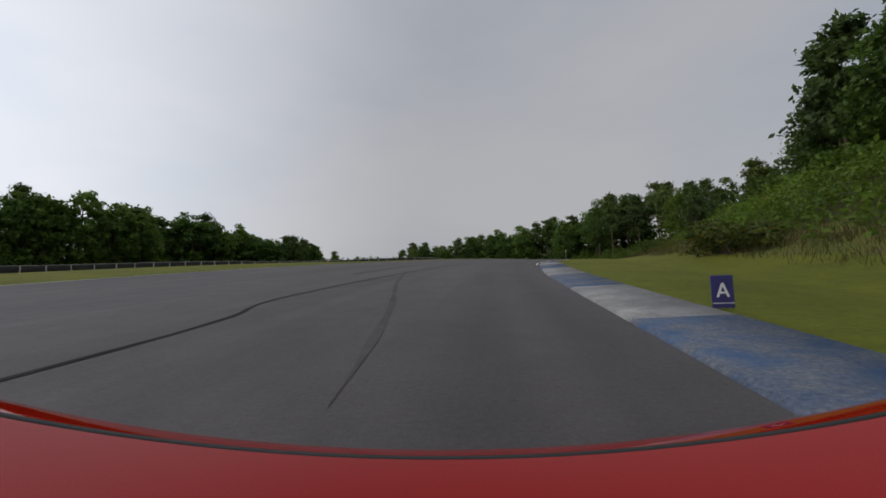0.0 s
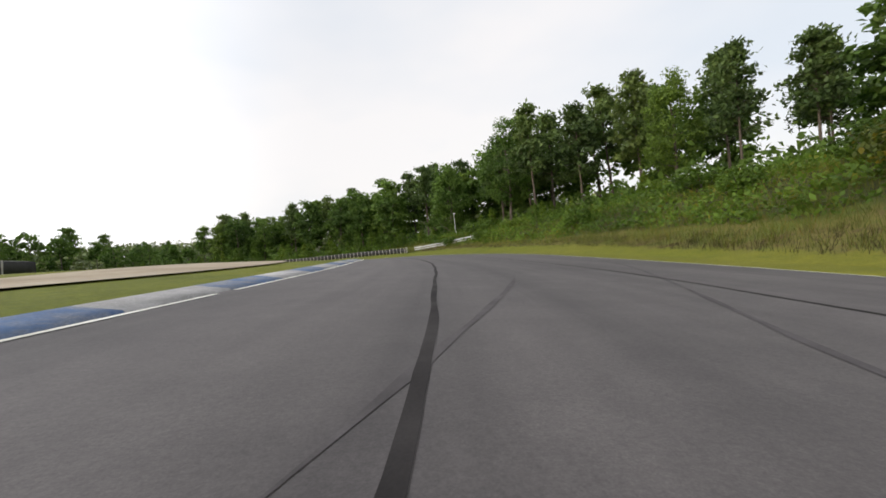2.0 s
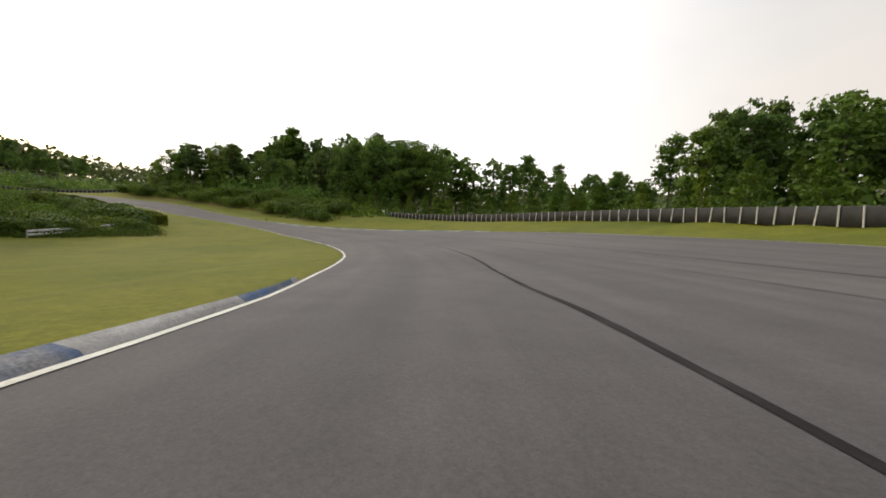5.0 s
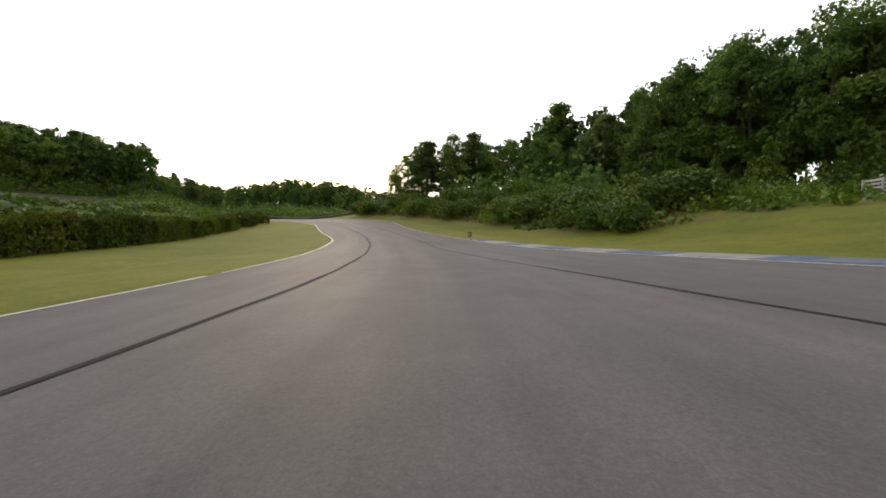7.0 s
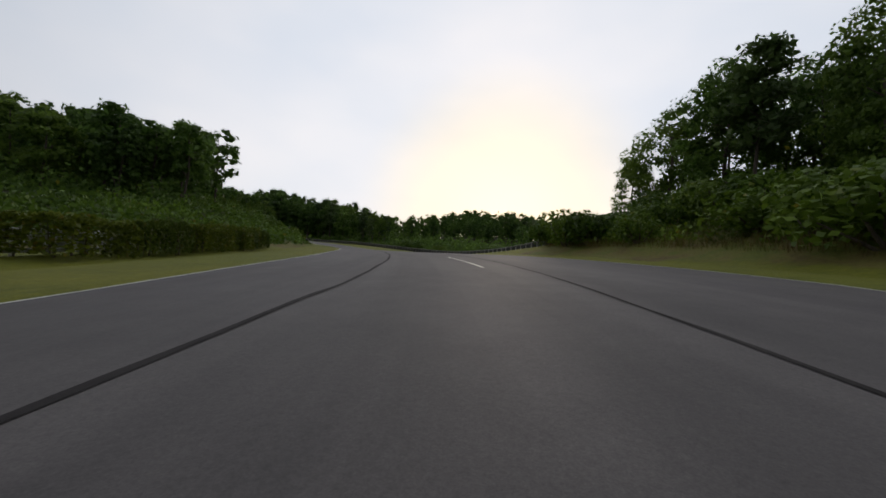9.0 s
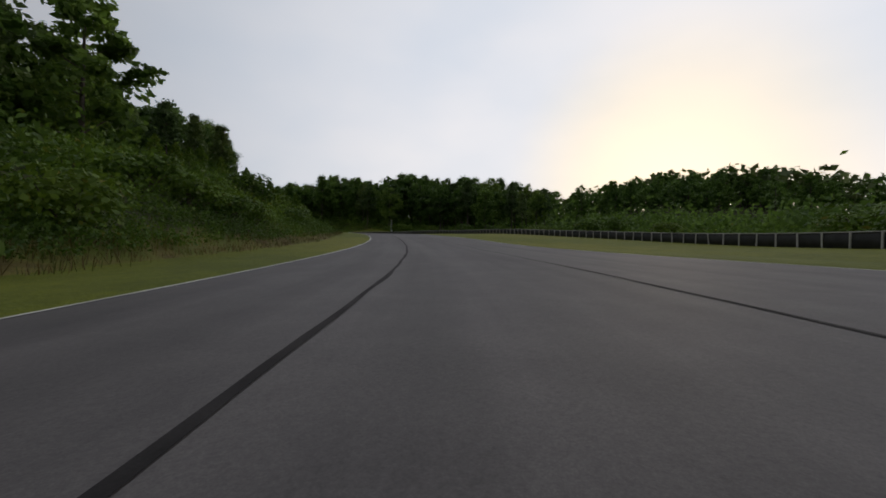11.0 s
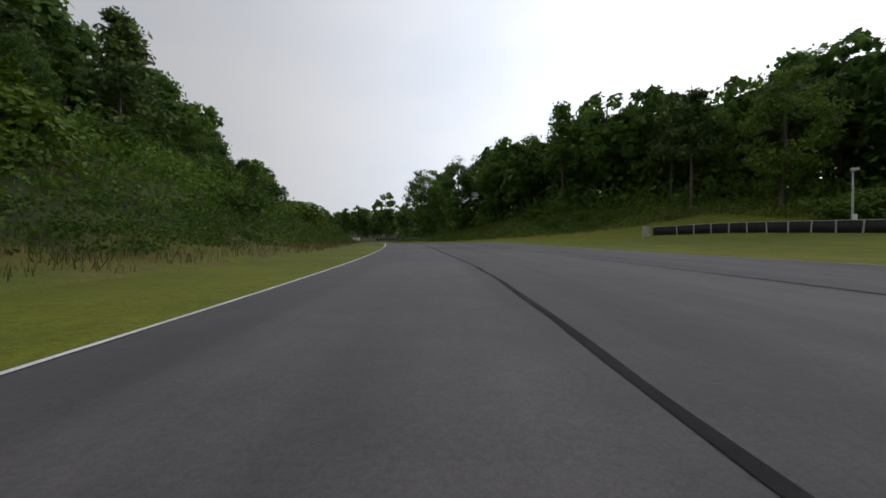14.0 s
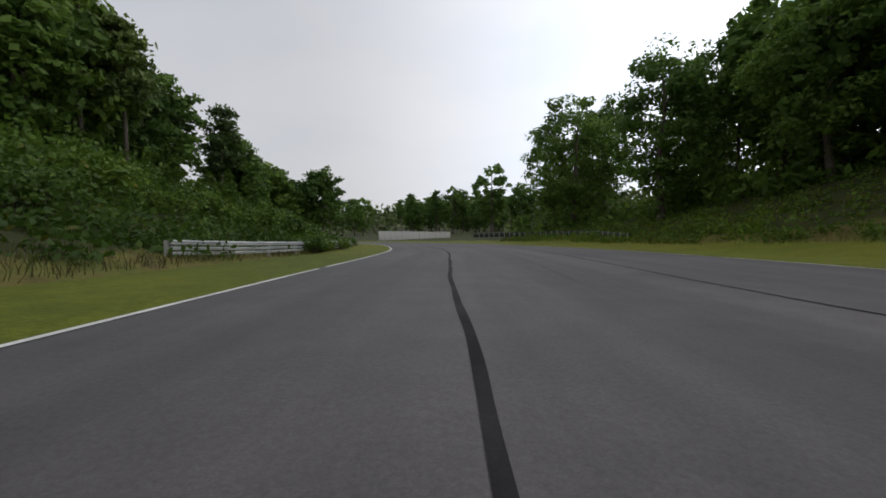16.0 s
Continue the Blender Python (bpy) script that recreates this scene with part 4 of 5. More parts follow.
def belt(s0, s1, d0, d1, step, tops, pines, group, seed, rows=3, oaks=None):
    """Trees in uneven rows along the track between two distances aside, as tall as tops says (along, metres); without a group they join the far woods."""
    rng = random.Random(seed)
    spots = []
    for r in range(rows):
        s = s0 + rng.uniform(0, step)
        while s < s1:
            u = (r + rng.uniform(0.1, 0.9)) / rows
            spots.append((s, d0 + (d1 - d0) * u))
            s += step * rng.uniform(0.65, 1.4)
    pts = at(np.array([a for a, _ in spots]), np.array([b for _, b in spots]))
    near = min(abs(d0), abs(d1))
    for p, (s, d) in zip(pts, spots):                # the rows behind stand taller
        back = (abs(d) - near) / abs(d1 - d0) if rows > 1 else 0.8
        put_tree(rng, p, table(tops, s) * rng.uniform(0.92, 1.06) * (0.88 + 0.14 * back), pines, group, oaks)


def put_tree(rng, p, tall, pines, group, oaks=None):
    kind = rng.choice(PINES) if rng.random() < pines else rng.choice(oaks or (OAKS if group else FAR_OAKS))
    k = tall / (20.0 if kind in PINES else 18.0)
    size, turn, lean = (k * rng.uniform(0.85, 1.15), k), rng.uniform(0, 360), (rng.uniform(-2, 2), rng.uniform(-2, 2))
    if group:
        planted(kind, p, size, turn, group, lean)
    else:
        FAR_TREES.append((kind, pose(*p, lean[0], lean[1], turn) @ Matrix.Diagonal((size[0], size[0], size[1], 1))))


def grove(corners, wide, n, tops, pines, group, seed):
    """Trees along a chain of world points, scattered to either side; tops: (corner, metres)."""
    rng = random.Random(seed)
    c = catmull(corners, 30)
    xy = []
    for _ in range(n):
        k = rng.randrange(len(c))
        xy.append((c[k][0] + rng.uniform(-wide, wide), c[k][1] + rng.uniform(-wide, wide), k / 30))
    xy = np.array(xy)
    for (x, y, k), z in zip(xy, land(xy[:, :2])[0]):
        put_tree(rng, (x, y, z), table(tops, k) * rng.uniform(0.88, 1.06), pines, group)


def join_far_trees():
    """All far trees as one stand of trunks and crowns."""
    verts, faces, bark, n = [], [], [], 0
    for kind, m in FAR_TREES:
        m = np.array(m)
        for me in kind[1]:
            v, f = np.empty(len(me.vertices) * 3, np.float32), np.empty(len(me.loops), np.int32)
            me.vertices.foreach_get("co", v)
            me.loops.foreach_get("vertex_index", f)
            verts.append(v.reshape(-1, 3) @ m[:3, :3].T + m[:3, 3])
            faces.append(f.reshape(-1, 4) + n)
            bark.append(np.full(len(f) // 4, 1 if me.name.startswith("trunk") else 0, np.int32))
            n += len(v) // 3
    me = mesh_of("distant_trees", np.vstack(verts), np.vstack(faces), LEAF_OAK)
    me.materials.append(BARK)
    me.polygons.foreach_set("material_index", np.concatenate(bark))
    tagged(new("distant_trees", me), "distant stand of dark broadleaf trees and pines", "trees", kind="stuff")


RIGHT_WOOD, OUTER_WOOD, LEFT_WOOD = "trees on the right bank", "trees beyond the bend", "trees on the left bank"
belt(36, 100, 30, 46, 7, [(36, 16), (100, 18)], 0.6, RIGHT_WOOD, 1, 2)
belt(96, 196, 36, 46, 5.2, [(96, 22), (118, 25), (125, 24), (129, 20), (134, 24), (139, 22), (143, 20), (148, 17), (152, 13.5), (157, 14), (163, 19), (180, 20), (191, 17)], 0.4, RIGHT_WOOD, 2, 1, oaks=NEAR_OAKS)
belt(108, 126, 32, 40, 5, [(108, 26), (126, 25)], 1.0, RIGHT_WOOD, 34, 1)
belt(96, 196, 46, 66, 5.6, [(96, 22), (138, 26), (150, 21), (156, 18.5), (162, 20), (174, 25), (190, 24)], 0.4, RIGHT_WOOD, 28, 2)
belt(194, 218, 42, 62, 4.8, [(194, 20), (203, 23), (209, 20), (214, 19), (218, 20.5)], 0.3, OUTER_WOOD, 3, 3)
belt(218, 246, 45, 64, 5, [(222, 20.5), (230, 19.5), (236, 16.5), (246, 19)], 0.3, OUTER_WOOD, 21, 3)
belt(244, 262, 52, 66, 5, [(244, 19), (250, 17), (254, 11), (258, 11)], 0.3, "", 15, 2)
belt(262, 290, 66, 96, 6, [(266, 14), (276, 17.5), (285, 20.5)], 0.3, "", 4, 2)
belt(285, 312, 36, 48, 4.6, [(288, 18.5), (298, 20.5), (304, 18.5), (310, 15.5)], 0.25, OUTER_WOOD, 5, 3, oaks=NEAR_OAKS)
belt(310, 339, 30, 46, 5.4, [(311, 11.5), (318, 12.5), (326, 13), (332, 16)], 0.4, OUTER_WOOD, 29, 3, oaks=NEAR_OAKS)
belt(288, 336, 56, 78, 6, [(292, 20), (303, 23), (311, 25), (320, 22.5), (330, 22)], 0.3, "", 20, 2)
belt(324, 347, 22, 32, 4.8, [(326, 14.5), (338, 14.5), (345, 11)], 0.45, OUTER_WOOD, 6, 2, oaks=NEAR_OAKS)
grove([(-212, -40), (-228, -8), (-246, 20), (-268, 50), (-292, 95), (-300, 150), (-286, 200), (-240, 235)], 15, 150, [(0, 16), (0.6, 17.5), (1.6, 19), (2.5, 17), (3, 13.5), (3.6, 13.5), (4.3, 11), (4.8, 7), (5.6, 7), (7, 16)], 0.2, "", 7)
grove([(-305, 55), (-335, 80), (-340, 105), (-320, 135)], 30, 60, [(0, 13), (0.7, 14), (1.1, 15.5), (1.6, 15.5), (3, 14.5)], 0.1, "", 17)
belt(356, 404, -58, -17, 6.5, [(358, 9), (371, 10.5), (381, 11.5), (390, 13), (404, 13)], 0.15, LEFT_WOOD, 8, 4)
belt(404, 425, -22, -17, 5.0, [(404, 7), (411, 7.4), (425, 10)], 0.25, LEFT_WOOD, 9, 1, oaks=CLOSE_OAKS)
belt(404, 425, -42, -22, 6, [(404, 11.5), (425, 12.5)], 0.25, LEFT_WOOD, 22, 3)
belt(425, 475, -23, -18, 5.0, [(425, 8.5), (432, 8.5), (440, 11.5), (447, 15), (453, 15), (457, 5), (464, 5), (470, 10)], 0.35, LEFT_WOOD, 18, 1, oaks=CLOSE_OAKS)
belt(425, 475, -40, -23, 6, [(425, 12.5), (433, 13), (442, 14.5), (451, 17), (459, 17), (464, 14), (469, 15), (475, 16)], 0.4, LEFT_WOOD, 23, 3)
belt(475, 520, -25, -19, 5.5, [(475, 11), (484, 10), (492, 8.5), (501, 11.5), (508, 6), (515, 6)], 0.5, LEFT_WOOD, 10, 1, oaks=CLOSE_OAKS)
belt(475, 520, -38, -24, 5.2, [(475, 16.5), (486, 15.5), (491, 13.5), (497, 16), (504, 16), (513, 17.5), (520, 17)], 0.5, LEFT_WOOD, 24, 2)
belt(520, 566, -23, -18, 5.5, [(520, 6.5), (530, 9), (566, 10)], 0.4, LEFT_WOOD, 11, 1)
belt(520, 566, -36, -23, 5.5, [(520, 13), (528, 12.5), (536, 13), (548, 13.5), (566, 15)], 0.5, LEFT_WOOD, 35, 2)
belt(436, 476, 42, 62, 6, [(440, 11), (448, 14.5), (456, 16.5), (464, 15.5), (475, 17.5)], 0.25, RIGHT_WOOD, 25, 3)
belt(474, 512, 32, 60, 5.6, [(476, 15), (490, 15), (498, 16), (510, 17)], 0.25, RIGHT_WOOD, 12, 4, oaks=NEAR_OAKS)
belt(510, 530, 22, 52, 5.6, [(510, 17), (518, 16.5), (523, 17), (530, 20)], 0.25, RIGHT_WOOD, 19, 3, oaks=NEAR_OAKS)
belt(528, 546, 24, 54, 5.2, [(528, 21), (546, 21)], 0.2, RIGHT_WOOD, 27, 3, oaks=NEAR_OAKS)
grove([(-205, -110), (-175, -125), (-140, -135), (-95, -125), (-60, -105)], 16, 64, [(0, 18.5), (0.4, 16.5), (0.8, 12), (1.5, 13), (2.1, 15.5), (4, 18)], 0.4, "", 13)
grove([(-120, 215), (-150, 205), (-190, 215)], 18, 24, [(0, 24), (1, 23), (2, 25)], 0.3, "", 14)
grove([(-112, 66), (-120, 84), (-126, 104), (-118, 60)], 9, 34, [(0, 10.5), (3, 10.5)], 0.25, "", 16)
grove([(-76, 62), (-73, 74), (-72, 88), (-72, 104), (-66, 116), (-52, 122), (-42, 126)], 5, 40, [(0, 15), (2.3, 16.3), (3.1, 20), (3.9, 21.5), (4.7, 17.5), (6, 15.5)], 0.2, "infield trees", 26)
grove([(-154, -66), (-146, -61), (-140, -60)], 2.0, 9, [(0, 13), (1, 14), (2, 15)], 0.3, LEFT_WOOD, 44)
grove([(-160, -14), (-157, -26), (-156, -36), (-157, -41)], 2.2, 14, [(0, 9), (1.5, 10.5), (3, 11)], 0.35, LEFT_WOOD, 43)
join_far_trees()


def shrubs(kinds, s0, s1, d0, d1, n, low, high, group, seed, round_=1.0):
    rng = random.Random(seed)
    s = np.array([rng.uniform(s0, s1) for _ in range(n)])
    d = np.array([rng.uniform(d0, d1) for _ in range(n)])
    for p in at(s, d):
        h = rng.uniform(low, high)
        kind = rng.choice(kinds)
        k = h / 4.0 if kind in SAPLINGS else h
        planted(kind, p, (k * round_ * rng.uniform(0.85, 1.3), k), rng.uniform(0, 360), group)


shrubs(SAPLINGS, 200, 292, 26, 36, 80, 2.4, 5.0, "saplings behind the tyre wall", 21)
shrubs(SAPLINGS, 110, 200, 26, 38, 40, 2.0, 4.0, "saplings on the right bank", 22)
shrubs(BUSHES, 64, 130, 16, 30, 24, 1.2, 2.4, "bushes on the right bank", 23, 1.1)
shrubs(BUSHES, 130, 190, 22, 34, 20, 1.2, 2.4, "bushes on the right bank", 32, 1.1)
shrubs([YELLOW_BUSH], 138, 140, 18, 20, 1, 2.6, 2.8, "", 24)
shrubs([YELLOW_BUSH], 116, 117, 12.6, 13.2, 1, 2.0, 2.2, "", 25)
shrubs([YELLOW_BUSH], 474.6, 475.2, -7.6, -7.2, 1, 1.2, 1.3, "", 42)
shrubs([YELLOW_BUSH], 75, 76, 7.6, 8.0, 1, 1.2, 1.3, "", 36)
shrubs(BUSHES, 103.8, 105.6, 8.2, 10.0, 3, 0.8, 1.2, "bushes at the foot of the right bank", 37)
shrubs(BUSHES, 281, 345, 12.5, 21, 56, 1.5, 2.6, "bushes on the outer bank", 26, 1.1)
shrubs(BUSHES, 366, 500, -13, -7.2, 60, 0.9, 1.6, "bushes on the left bank", 27, 1.1)
shrubs(BUSHES, 500, 560, -13, -8.2, 20, 0.9, 1.6, "bushes on the left bank", 38, 1.1)
shrubs(BUSHES, 505.5, 538, -5.9, -5.5, 9, 0.4, 0.62, "small bushes growing through the guard rail", 39, 1.2)
shrubs(BUSHES, 276, 312, -20, -15.8, 24, 1.5, 2.2, "bushes behind the infield hedge", 40, 1.2)
shrubs(SAPLINGS, 366, 560, -17, -9.5, 70, 1.4, 2.6, "saplings on the left bank", 28)
shrubs(BUSHES, 490, 540, 24, 34, 20, 1.1, 2.0, "bushes on the far right bank", 29, 1.1)
shrubs(BUSHES, 355, 470, 31, 46, 26, 1.5, 3.0, "bushes beyond the field", 30, 1.3)
shrubs(BUSHES, 260, 274, -26, -16, 16, 0.8, 1.5, "infield bushes", 31, 1.3)
hedge_row = random.Random(33)
for p in catmull([(-76, 60, 0), (-73, 74, 0), (-72, 88, 0), (-72, 104, 0), (-66, 116, 0), (-52, 122, 0)], 4):
    x, y = p[0] + hedge_row.uniform(-3, 3), p[1] + hedge_row.uniform(-3, 3)
    k = hedge_row.uniform(2.4, 3.6)
    planted(hedge_row.choice(BUSHES), (x, y, land(np.array([(x, y)]))[0][0]), (k * 1.2, k), hedge_row.uniform(0, 360), "bushes under the infield trees")
HEDGE_LINE = [(266, -13.8), (290, -13.6), (300, -13.6), (308, -12.4), (314, -11.0), (319, -9.4), (325, -9.0), (339, -9.6)]
for a, b in ((274, 295.5), (298, 308.5), (310.5, 316), (319.3, 321.8), (322.6, 325.5), (326.3, 339)):
    n = max(1, round((b - a) / 1.9))
    for k in range(n):
        s, wide = a + (b - a) * (k + 0.5) / n, (b - a) / n / 2.05
        tall = (1.4 if s < 290 else 1.3 if s < 309 else 1.12) * (0.92 + 0.07 * (k * 7 % 3))
        ob = planted(HEDGES[k % 3], at(s, table(HEDGE_LINE, s) - 0.12 * (k % 3)), (wide, tall), heading(s) + 180 * (k % 2), "hedge along the infield")


def undergrowth(name, s0, s1, rows, side, near, far, clumps, per, leaf, tall, mat, label, seed, long=1.7):
    """Weeds and low leaves past counting, from near to far metres beyond where the woods begin."""
    rng = np.random.RandomState(seed)
    s = rng.uniform(s0, s1, clumps)
    c = at(s, side * (table(rows, s) + near + (far - near) * rng.uniform(0, 1, clumps)))
    r = rng.uniform(0.35, 1.1, clumps) * max(1.0, tall / 2.5)
    p = rng.normal(size=(clumps, per, 3)) * np.array([0.5, 0.5, 0.0]) * r[:, None, None]
    p[..., 2] = np.abs(rng.normal(size=(clumps, per))) * 0.45 * min(tall, 2.5) * r[:, None] * np.exp(-(p[..., :2] ** 2).sum(-1) / r[:, None] ** 2)
    v, f = leaves(rng, (c[:, None, :] + p).reshape(-1, 3), leaf, 0.5, long)
    tagged(new(name, mesh_of(name, v, f, mat)), label, "undergrowth", kind="stuff")


def tall_grass(s0, s1, rows, side, near, far, n, high, mat, label, seed):
    """Upright blades in tufts over a bank."""
    rng = np.random.RandomState(seed)
    tufts = n // 9
    s = rng.uniform(s0, s1, tufts)
    c = at(s, side * (table(rows, s) + near + (far - near) * rng.uniform(0, 1, tufts)))
    c = (c[:, None, :] + rng.normal(size=(tufts, 9, 3)) * np.array([0.22, 0.22, 0.0])).reshape(-1, 3)
    h = (high * rng.uniform(0.4, 1.2, tufts)).repeat(9) * rng.uniform(0.6, 1.1, len(c))
    az = rng.uniform(0, 2 * np.pi, len(c))
    w = np.column_stack([np.cos(az), np.sin(az), 0 * az]) * 0.008
    tip = np.column_stack([rng.normal(size=(len(c), 2)) * 0.3 * h[:, None], h])
    v = np.stack([c - w - [0, 0, 0.03], c + w - [0, 0, 0.03], c + 0.62 * tip + w * 0.9, c + tip], 1)
    tagged(new("tall_grass", mesh_of("tall_grass", v.reshape(-1, 3), np.arange(len(c) * 4).reshape(-1, 4), mat)), label, "grass", kind="stuff")


GREEN_LABEL, DRY_LABEL = "tangled green weeds and vines over the bank", "dry brown weeds along the foot of the bank"
SHADE_LABEL, TALL_LABEL = "dark understory leaves beneath the trees", "uncut yellow-green tall grass on the bank"
undergrowth("undergrowth", 40, 130, WOOD_RIGHT, 1, 0.5, 9, 1600, 30, 0.13, 1.2, LEAF_SHRUB, GREEN_LABEL, 67)
undergrowth("undergrowth", 40, 130, WOOD_RIGHT, 1, 6, 24, 1800, 24, 0.2, 1.4, LEAF_SHRUB, GREEN_LABEL, 41)
undergrowth("undergrowth", 130, 196, WOOD_RIGHT, 1, 1, 16, 1500, 24, 0.2, 1.5, LEAF_SHRUB, GREEN_LABEL, 40)
undergrowth("undergrowth", 279, 345, WOOD_RIGHT, 1, 0.2, 14, 1700, 28, 0.17, 1.7, LEAF_SHRUB, GREEN_LABEL, 42)
undergrowth("undergrowth", 362, 500, WOOD_LEFT, -1, 0.2, 3, 1500, 80, 0.062, 1.0, LEAF_SHRUB, GREEN_LABEL, 68)
undergrowth("undergrowth", 362, 500, WOOD_LEFT, -1, 2.4, 7.5, 2000, 44, 0.1, 1.3, LEAF_SHRUB, GREEN_LABEL, 43)
undergrowth("undergrowth", 500, 565, WOOD_LEFT, -1, 0.3, 8, 1500, 44, 0.11, 1.2, LEAF_SHRUB, GREEN_LABEL, 57)
undergrowth("undergrowth", 362, 565, WOOD_LEFT, -1, 5, 16, 2400, 32, 0.17, 1.5, LEAF_SHRUB, GREEN_LABEL, 58)
undergrowth("undergrowth", 270, 364, WOOD_LEFT, -1, 0, 14, 1500, 24, 0.21, 1.6, LEAF_SHRUB, GREEN_LABEL, 59)
undergrowth("undergrowth", 466, 540, WOOD_RIGHT, 1, -1, 14, 2200, 30, 0.15, 1.3, LEAF_SHRUB, GREEN_LABEL, 44)
undergrowth("undergrowth", 192, 292, WOOD_RIGHT, 1, -3, 12, 1100, 20, 0.25, 1.6, LEAF_SHRUB, GREEN_LABEL, 45)
undergrowth("undergrowth", 346, 470, WOOD_RIGHT, 1, 0, 24, 1000, 20, 0.26, 1.6, LEAF_SHRUB, GREEN_LABEL, 46)
undergrowth("undergrowth", 257, 286, WOOD_LEFT, -1, -1.0, 14, 1300, 34, 0.12, 1.1, LEAF_SHRUB, GREEN_LABEL, 47)
undergrowth("understory", 90, 196, WOOD_RIGHT, 1, 16, 44, 700, 34, 0.55, 6.0, LEAF_OAK, SHADE_LABEL, 51)
undergrowth("understory", 196, 262, WOOD_RIGHT, 1, 10, 32, 500, 34, 0.55, 6.0, LEAF_OAK, SHADE_LABEL, 52)
undergrowth("understory", 295, 340, WOOD_RIGHT, 1, 10, 42, 450, 34, 0.55, 6.0, LEAF_OAK, SHADE_LABEL, 53)
undergrowth("understory", 356, 565, WOOD_LEFT, -1, 13, 34, 1000, 54, 0.32, 4.0, LEAF_OAK, SHADE_LABEL, 54)
undergrowth("understory", 472, 544, WOOD_RIGHT, 1, 8, 38, 900, 38, 0.48, 6.5, LEAF_OAK, SHADE_LABEL, 55)
undergrowth("understory", 380, 480, WOOD_RIGHT, 1, 28, 70, 900, 30, 0.7, 7.0, LEAF_OAK, SHADE_LABEL, 56)
tall_grass(364, 560, WOOD_LEFT, -1, -0.9, 1.2, 24000, 0.2, WEEDS, DRY_LABEL, 49)
tall_grass(281, 345, WOOD_RIGHT, 1, -0.9, 2.0, 12000, 0.45, WEEDS, DRY_LABEL, 50)
tall_grass(60, 196, BANK_RIGHT, 1, -0.3, 2.5, 22000, 0.4, WEEDS, DRY_LABEL, 48)
tall_grass(60, 125, BANK_RIGHT, 1, 0.5, 9, 14000, 0.6, TALL_GRASS, TALL_LABEL, 66)
tall_grass(120, 196, BANK_RIGHT, 1, 0.5, 12, 34000, 0.9, TALL_GRASS, TALL_LABEL, 61)
tall_grass(470, 540, WOOD_RIGHT, 1, -2, 8, 18000, 0.7, TALL_GRASS, TALL_LABEL, 62)
tall_grass(365, 560, WOOD_LEFT, -1, 0.0, 2.5, 12000, 0.36, TALL_GRASS, TALL_LABEL, 63)
tall_grass(257, 284, WOOD_LEFT, -1, -1.6, 12, 18000, 0.6, TALL_GRASS, "rough yellow-green grass in the infield", 65)
tall_grass(289, 345, WOOD_RIGHT, 1, -1, 5, 12000, 0.6, TALL_GRASS, TALL_LABEL, 64)


def far_woods():
    """Wooded hills all round, far beyond the track."""
    rng = np.random.RandomState(90)
    n = 5200
    a, r = rng.uniform(0, 2 * np.pi, n), 240 + 760 * rng.uniform(0, 1, n) ** 1.6
    xy = np.column_stack([-80 + r * np.cos(a), 60 + r * np.sin(a)])
    z, s, d = land(xy)
    keep = np.abs(d) > 75
    xy, z, r = xy[keep], z[keep], r[keep]
    per = 28
    p = np.clip(rng.normal(size=(len(xy), per, 3)), -1.7, 1.7) * np.array([3.0, 3.0, 3.2])
    c = np.column_stack([xy, z + rng.uniform(6, 11, len(xy))])[:, None, :] + p
    v, f = leaves(rng, c.reshape(-1, 3), 2.1, 0.8, 1.3)
    tagged(new("far_woods", mesh_of("far_woods", v, f, LEAF_FAR)), "dark wooded hills round the track", "woods", kind="stuff")


far_woods()


# ---- the car that carries the camera, where it stands at the start ----
def car_paint():
    m, n, l, b = material("red_car_paint", 0.035, spec=0.08)
    here = place_node(n, l=l)
    f = noise_node(n, l, 900, 1, here)
    l.new(ramp_node(n, l, f, [(0.3, (0.3, 0.004, 0.003)), (0.7, (0.36, 0.007, 0.005))]), b.inputs["Base Color"])
    return m


def skin(name, xs, ys, high, mat, parent, thick=0.012):
    """A sheet of bodywork over a grid, with thickness."""
    gx, gy = xs, ys
    z = high(gx, gy)
    n, k = gx.shape
    top = np.stack([gx, gy, z], -1).reshape(-1, 3)
    low = top - np.array([0, 0, thick])
    idx = np.arange(n * k).reshape(n, k)
    f = np.stack([idx[:-1, :-1], idx[:-1, 1:], idx[1:, 1:], idx[1:, :-1]], -1).reshape(-1, 4)
    rim = np.concatenate([idx[0], idx[1:, -1], idx[-1, -2::-1], idx[-2:0:-1, 0]])
    m, q = n * k, len(rim)
    turn = np.arange(q)
    side = 2 * m + np.stack([turn, turn + q, np.roll(turn, -1) + q, np.roll(turn, -1)], -1)
    ob = new(name, mesh_of(name, np.vstack([top, low, top[rim], low[rim]]), np.vstack([f, f[:, ::-1] + m, side]), mat, True))
    ob.parent = parent
    return ob


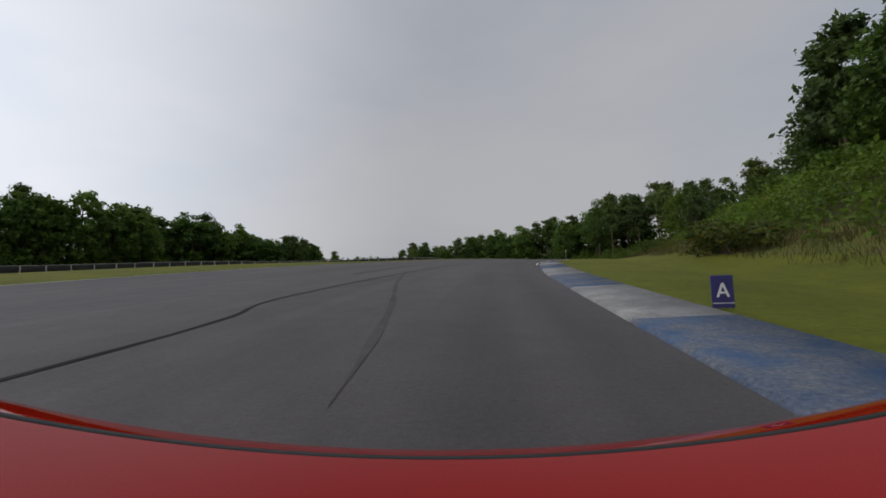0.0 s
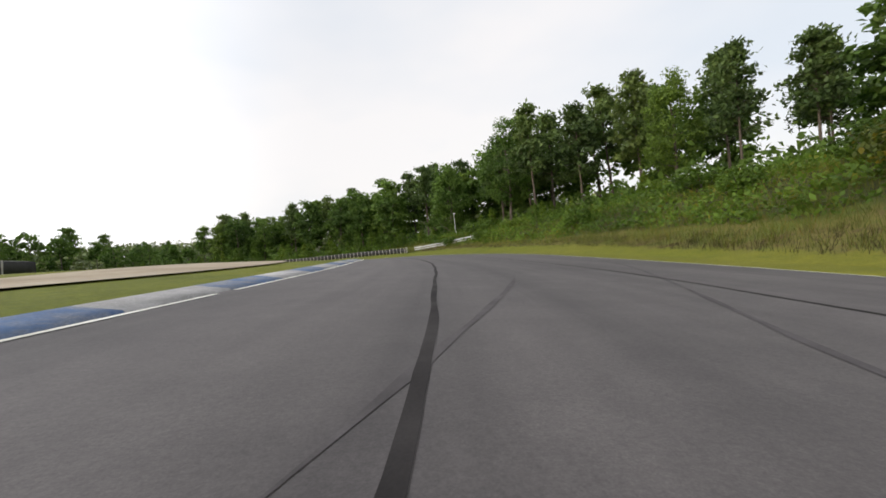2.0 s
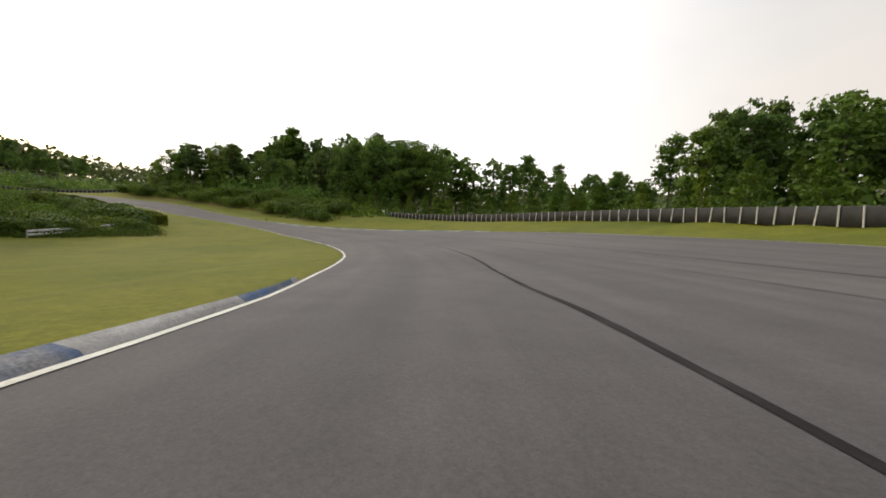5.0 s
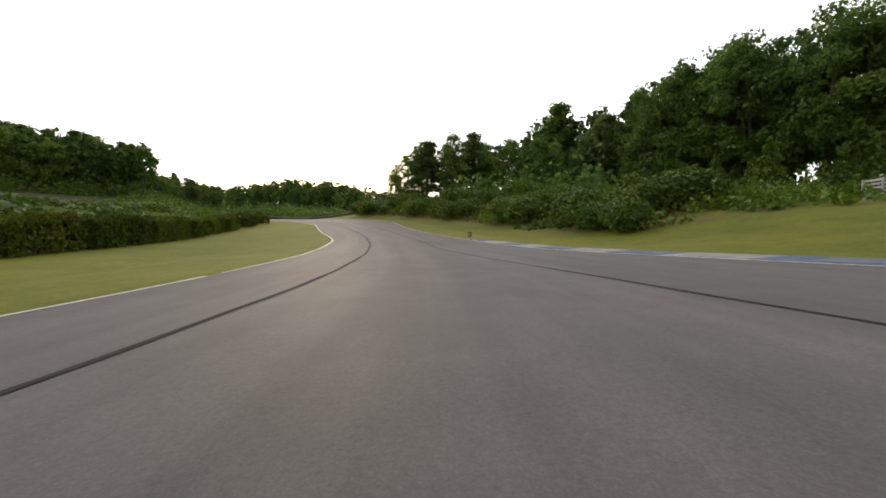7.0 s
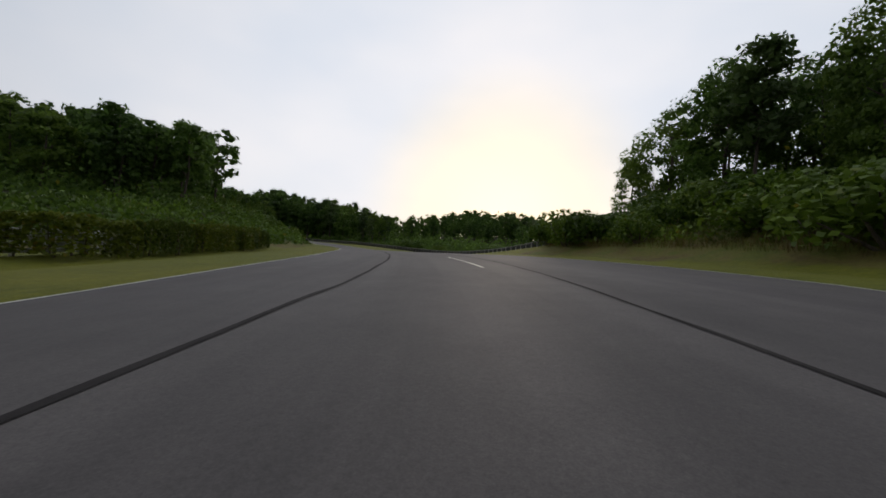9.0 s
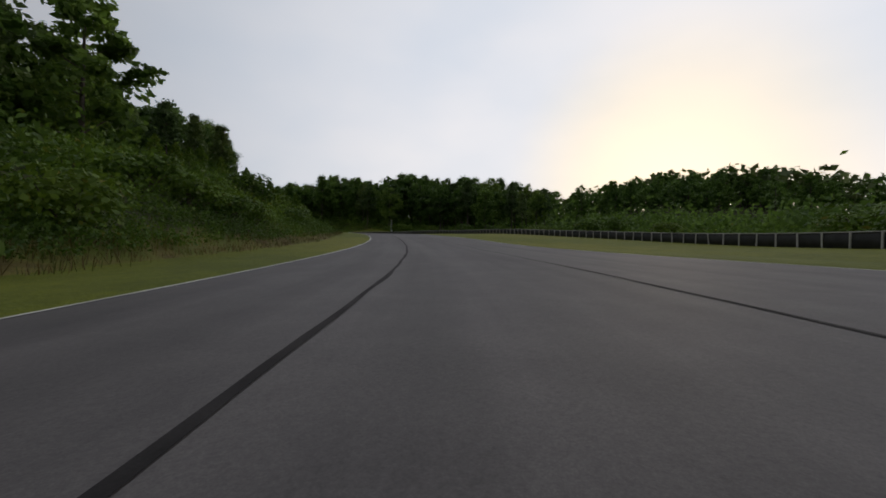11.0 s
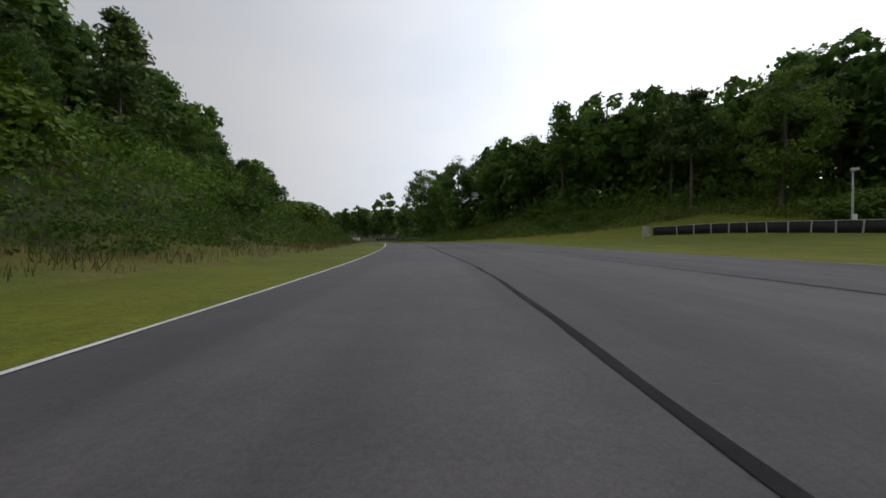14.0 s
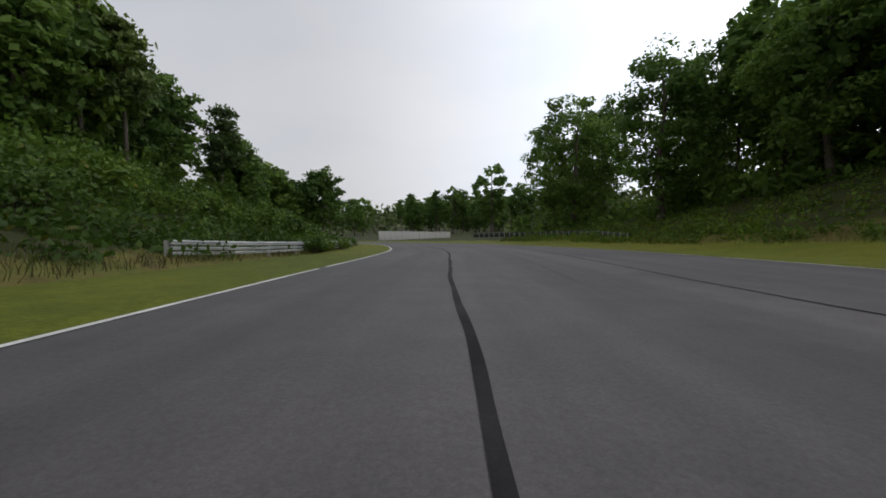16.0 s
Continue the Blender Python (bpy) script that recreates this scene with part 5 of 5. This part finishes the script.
def red_car():
    paint = car_paint()
    glass = plain_material("dark_glass", (0.01, 0.012, 0.014), (0.02, 0.022, 0.025), 0.06, 2, 30, 0.0)
    car = tagged(empty("car", pose(0, 0, 0, 4.2, 1.6, 0.1) @ Matrix.Translation((0, 0, -0.63))), "red sports car seen over its glossy front bonnet", "car")
    u = np.linspace(-1, 1, 41)

    def crown(x, y):
        return 0.466 + 0.10 * (0.32 - y) + 0.30 * x ** 2 - 0.06 * np.clip(np.abs(x) - 0.6, 0, 1)
    front = lambda x: 0.318 - 0.05 * x ** 2 - 0.25 * np.clip(np.abs(x) - 0.5, 0, 1)
    v = np.linspace(0, 1, 24)[:, None]
    hx = np.repeat(0.66 * u[None], 24, 0)
    hood = skin("bonnet", hx, -0.95 + v * (front(hx) + 0.95), crown, paint, car)
    new("gap_seal", sweep("gap_seal", np.column_stack([0.66 * u, front(0.66 * u) + 0.007, crown(0.66 * u, front(0.66 * u)) - 0.002]), [(-0.0032, -0.03), (-0.0032, 0.0), (0.0032, 0.0), (0.0032, -0.03)], RUBBER)).parent = car
    bx = np.repeat(0.86 * u[None], 16, 0)
    w = np.linspace(0, 1, 16)[:, None]
    start = front(bx) + 0.014
    reach = 0.30 * np.sqrt(np.clip(1.05 - (bx / 0.9) ** 2, 0.02, 1))
    by = start + reach * np.sin(w * math.pi / 2)
    drop = lambda x, y: crown(x, front(x)) - 0.004 - 0.3 * (1 - np.cos(np.clip((y - front(x)) / 0.3, 0, 1) * math.pi / 2)) - 0.05 * (y - front(x))
    skin("bumper", bx, by, drop, paint, car)
    bm = bmesh.new()
    box(bm, -0.86, 0.86, -3.7, 0.3, 0.16, 0.42)
    bmesh.ops.bevel(bm, geom=bm.edges[:], offset=0.09, segments=3, affect="EDGES")
    part("body", bm, paint, car)
    for sg in (-1, 1):
        fx = sg * (0.67 + 0.2 * np.repeat(np.linspace(0, 1, 9)[None], 20, 0))
        fy = np.linspace(-3.6, 0.0, 20)[:, None] + 0 * fx + 0.0
        skin("wing", fx, fy, lambda x, y: np.minimum(crown(0.66, np.maximum(y, -1.2)), 0.72) - 1.6 * (np.abs(x) - 0.67) ** 2 - 0.004, paint, car)
    cab = lambda x, y: 0.68 + 0.5 * np.interp(y, [-3.1, -2.5, -1.9, -1.0], [0.15, 0.95, 1.0, 0.0]) * (1 - 0.35 * (x / 0.62) ** 2)
    cx = np.repeat(0.62 * u[None], 30, 0)
    cy = np.linspace(-3.6, -0.97, 30)[:, None] + 0 * cx
    skin("cabin", cx, cy, cab, glass, car, 0.02)
    for x in (-0.78, 0.78):
        for y in (-0.25, -2.9):
            wheel = new("wheel")
            wheel.parent = car
            wheel.matrix_basis = pose(x, y, 0.33, 0, 90, 0)
            bm = bmesh.new()
            bmesh.ops.create_cone(bm, cap_ends=True, segments=28, radius1=0.325, radius2=0.325, depth=0.23)
            bmesh.ops.bevel(bm, geom=[e for e in bm.edges if abs(e.verts[0].co.z - e.verts[1].co.z) < 0.01], offset=0.03, segments=2, affect="EDGES")
            part("tyre", bm, RUBBER, wheel)
            bm = bmesh.new()
            bmesh.ops.create_cone(bm, cap_ends=True, segments=20, radius1=0.22, radius2=0.22, depth=0.236)
            part("rim", bm, RAIL_STEEL, wheel)
    return car


red_car()
